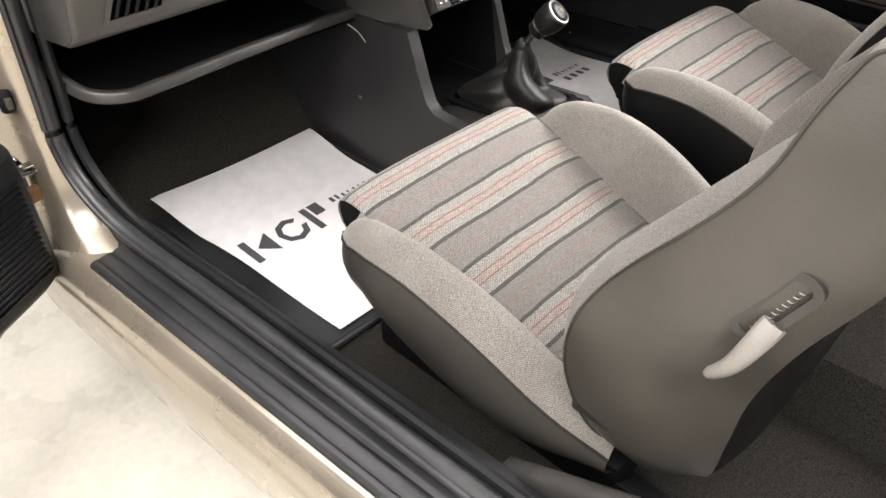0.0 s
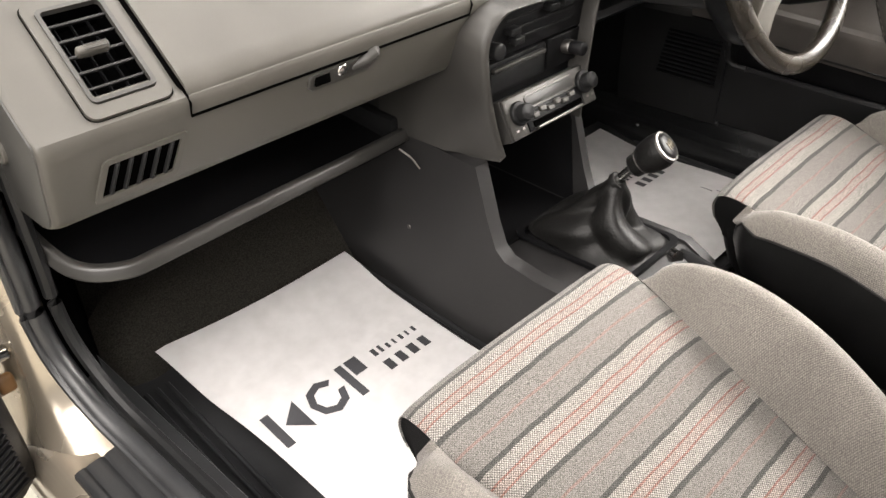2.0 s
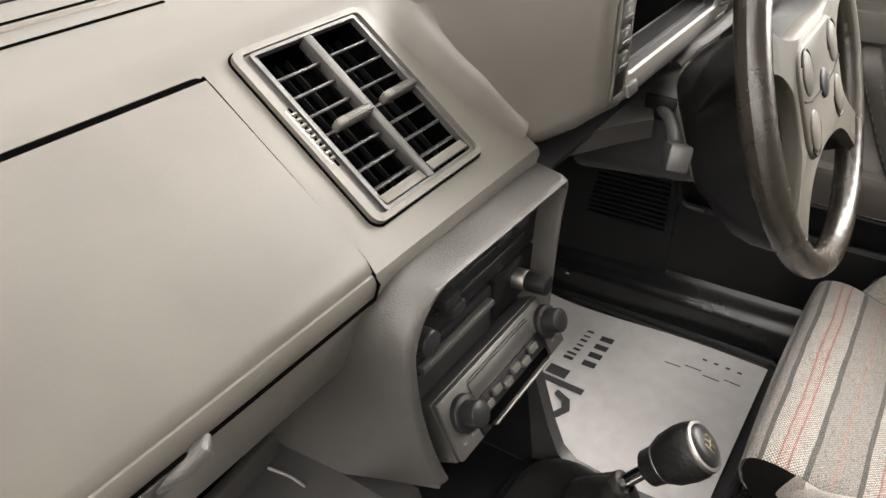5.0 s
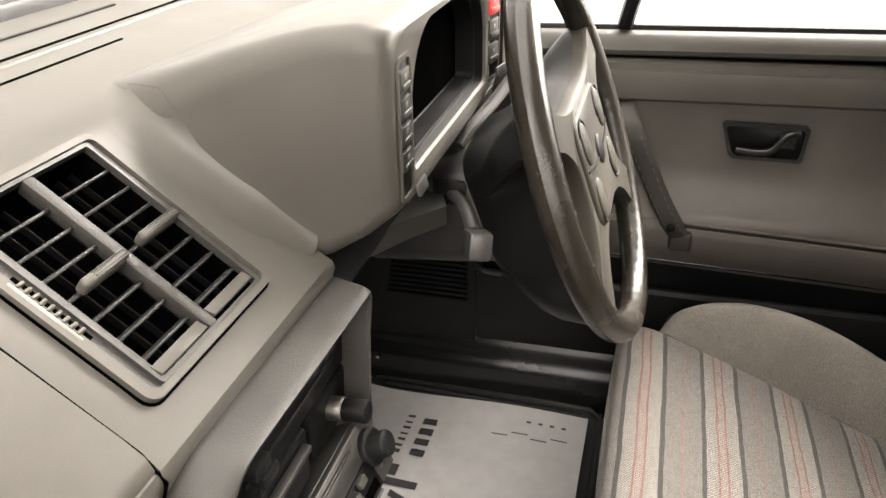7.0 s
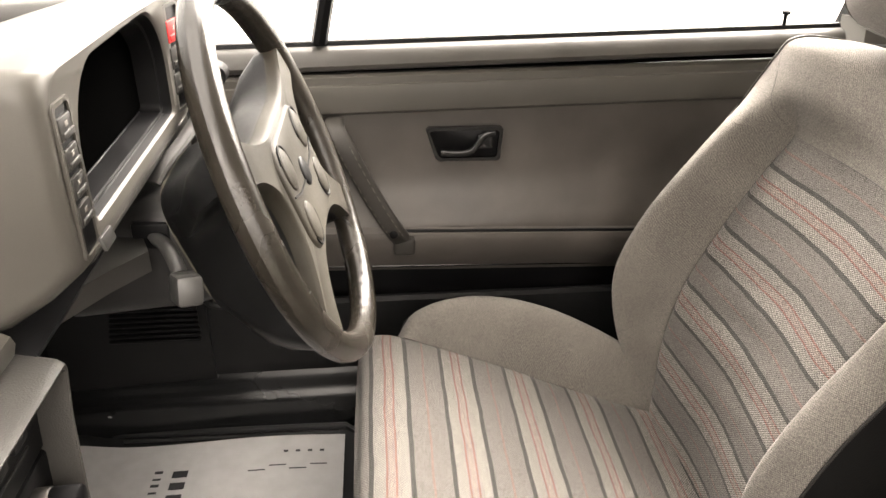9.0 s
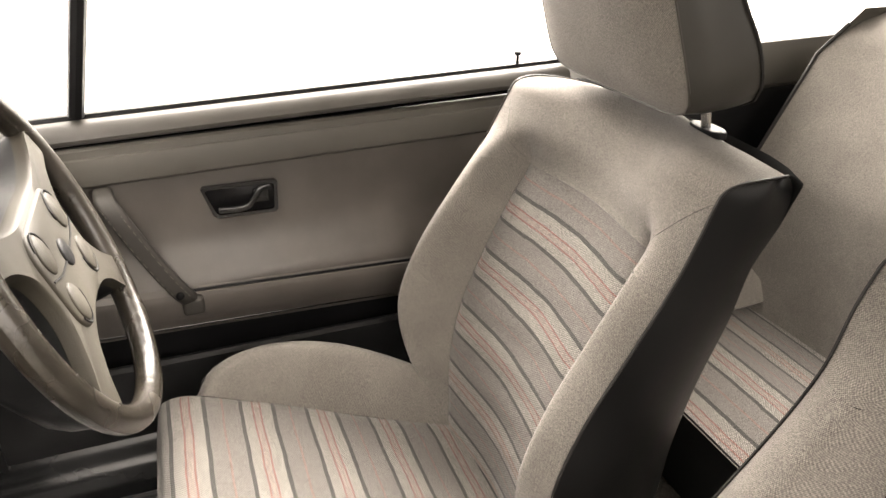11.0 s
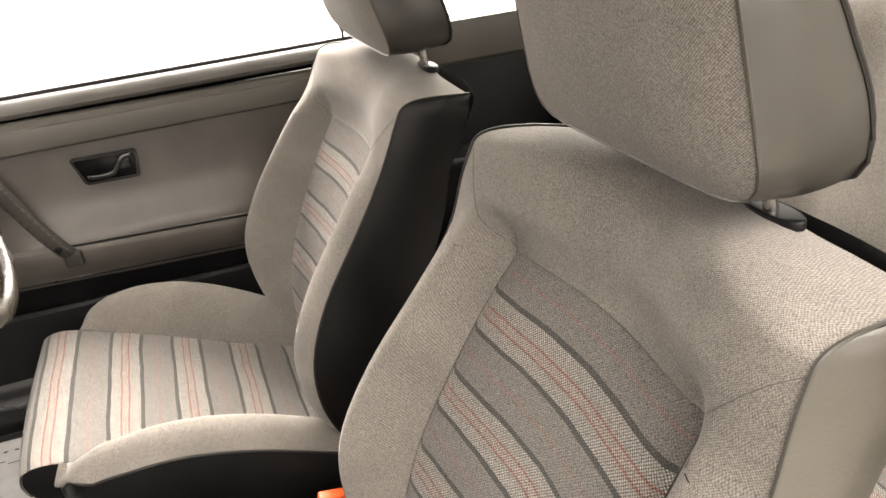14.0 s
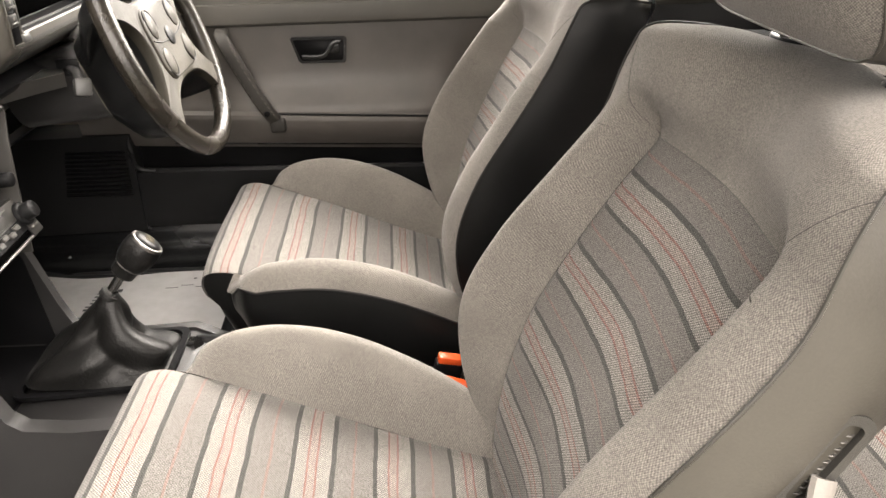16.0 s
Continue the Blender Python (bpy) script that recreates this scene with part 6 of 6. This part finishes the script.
part("side_trim", slab(0.685, 0.72, -1.3, -0.435, 0.25, 0.80, 0.01), M_BLACK, rq)
part("arm_ledge", slab(0.60, 0.70, -1.2, -0.45, 0.60, 0.625, 0.01), M_DASHDK, rq)
part("door_pillar", loft([[(0.725 - 0.25 * (z - 0.86) * 1.0 + a, -0.44 + b - 0.10 * (z - 0.86), z) for a, b in ((0, 0), (0, -0.04), (0.04, -0.04), (0.04, 0))] for z in (0.25, 0.86, 1.05, 1.25)]), M_BLACK, rq, "dark centre pillar")
lq = thing("rear_quarter_left", "dark rear side panel beside the open door", "side panel", (-0.68, -0.8, 0.4), kind="structure")
part("side_trim", slab(-0.74, -0.685, -1.3, -0.60, 0.25, 0.86, 0.02), M_CARD, lq)
part("door_pillar", loft([[(-(0.725 - 0.25 * (z - 0.86)) - a, -0.60 + b - 0.10 * (z - 0.86), z) for a, b in ((0, 0), (0, -0.06), (0.04, -0.06), (0.04, 0))] for z in (0.25, 0.86, 1.05, 1.25)]), M_PAINT, lq, "cream painted centre pillar")
single("rear_shelf", slab(-0.66, 0.66, -1.55, -1.10, 0.87, 0.89, 0.006), M_CARPET, "black rear parcel shelf", "shelf", "structure")
single("rear_bulkhead", slab(-0.72, 0.72, -1.60, -1.55, 0.2, 0.89, 0.01), M_BLACK, "dark rear bulkhead", "wall", "structure")

# ---- roof over the cabin: out of view, added to shade it ----
roof = thing("roof", "unseen cream painted car roof with grey headlining, added to shade the cabin", "car roof", (0, -0.4, 1.33), kind="structure")


def roof_z(x, y):
    return 1.335 - 0.035 * (x / 0.55) ** 4 - 0.05 * ((y + 0.45) / 0.8) ** 4


part("roof_skin", grid(lambda u, v: (-0.58 + 1.16 * u, 0.30 - 1.5 * v, roof_z(-0.58 + 1.16 * u, 0.30 - 1.5 * v) + 0.03), 16, 16), M_PAINT, roof)
# Unseen lining, made pale so that it throws soft light on the seats.
part("headlining", grid(lambda u, v: (-0.56 + 1.12 * u, 0.30 - 1.5 * v, roof_z(-0.56 + 1.12 * u, 0.30 - 1.5 * v)), 16, 16), M_LINING, roof, "unseen pale grey cloth headlining, kept pale to bounce light down")
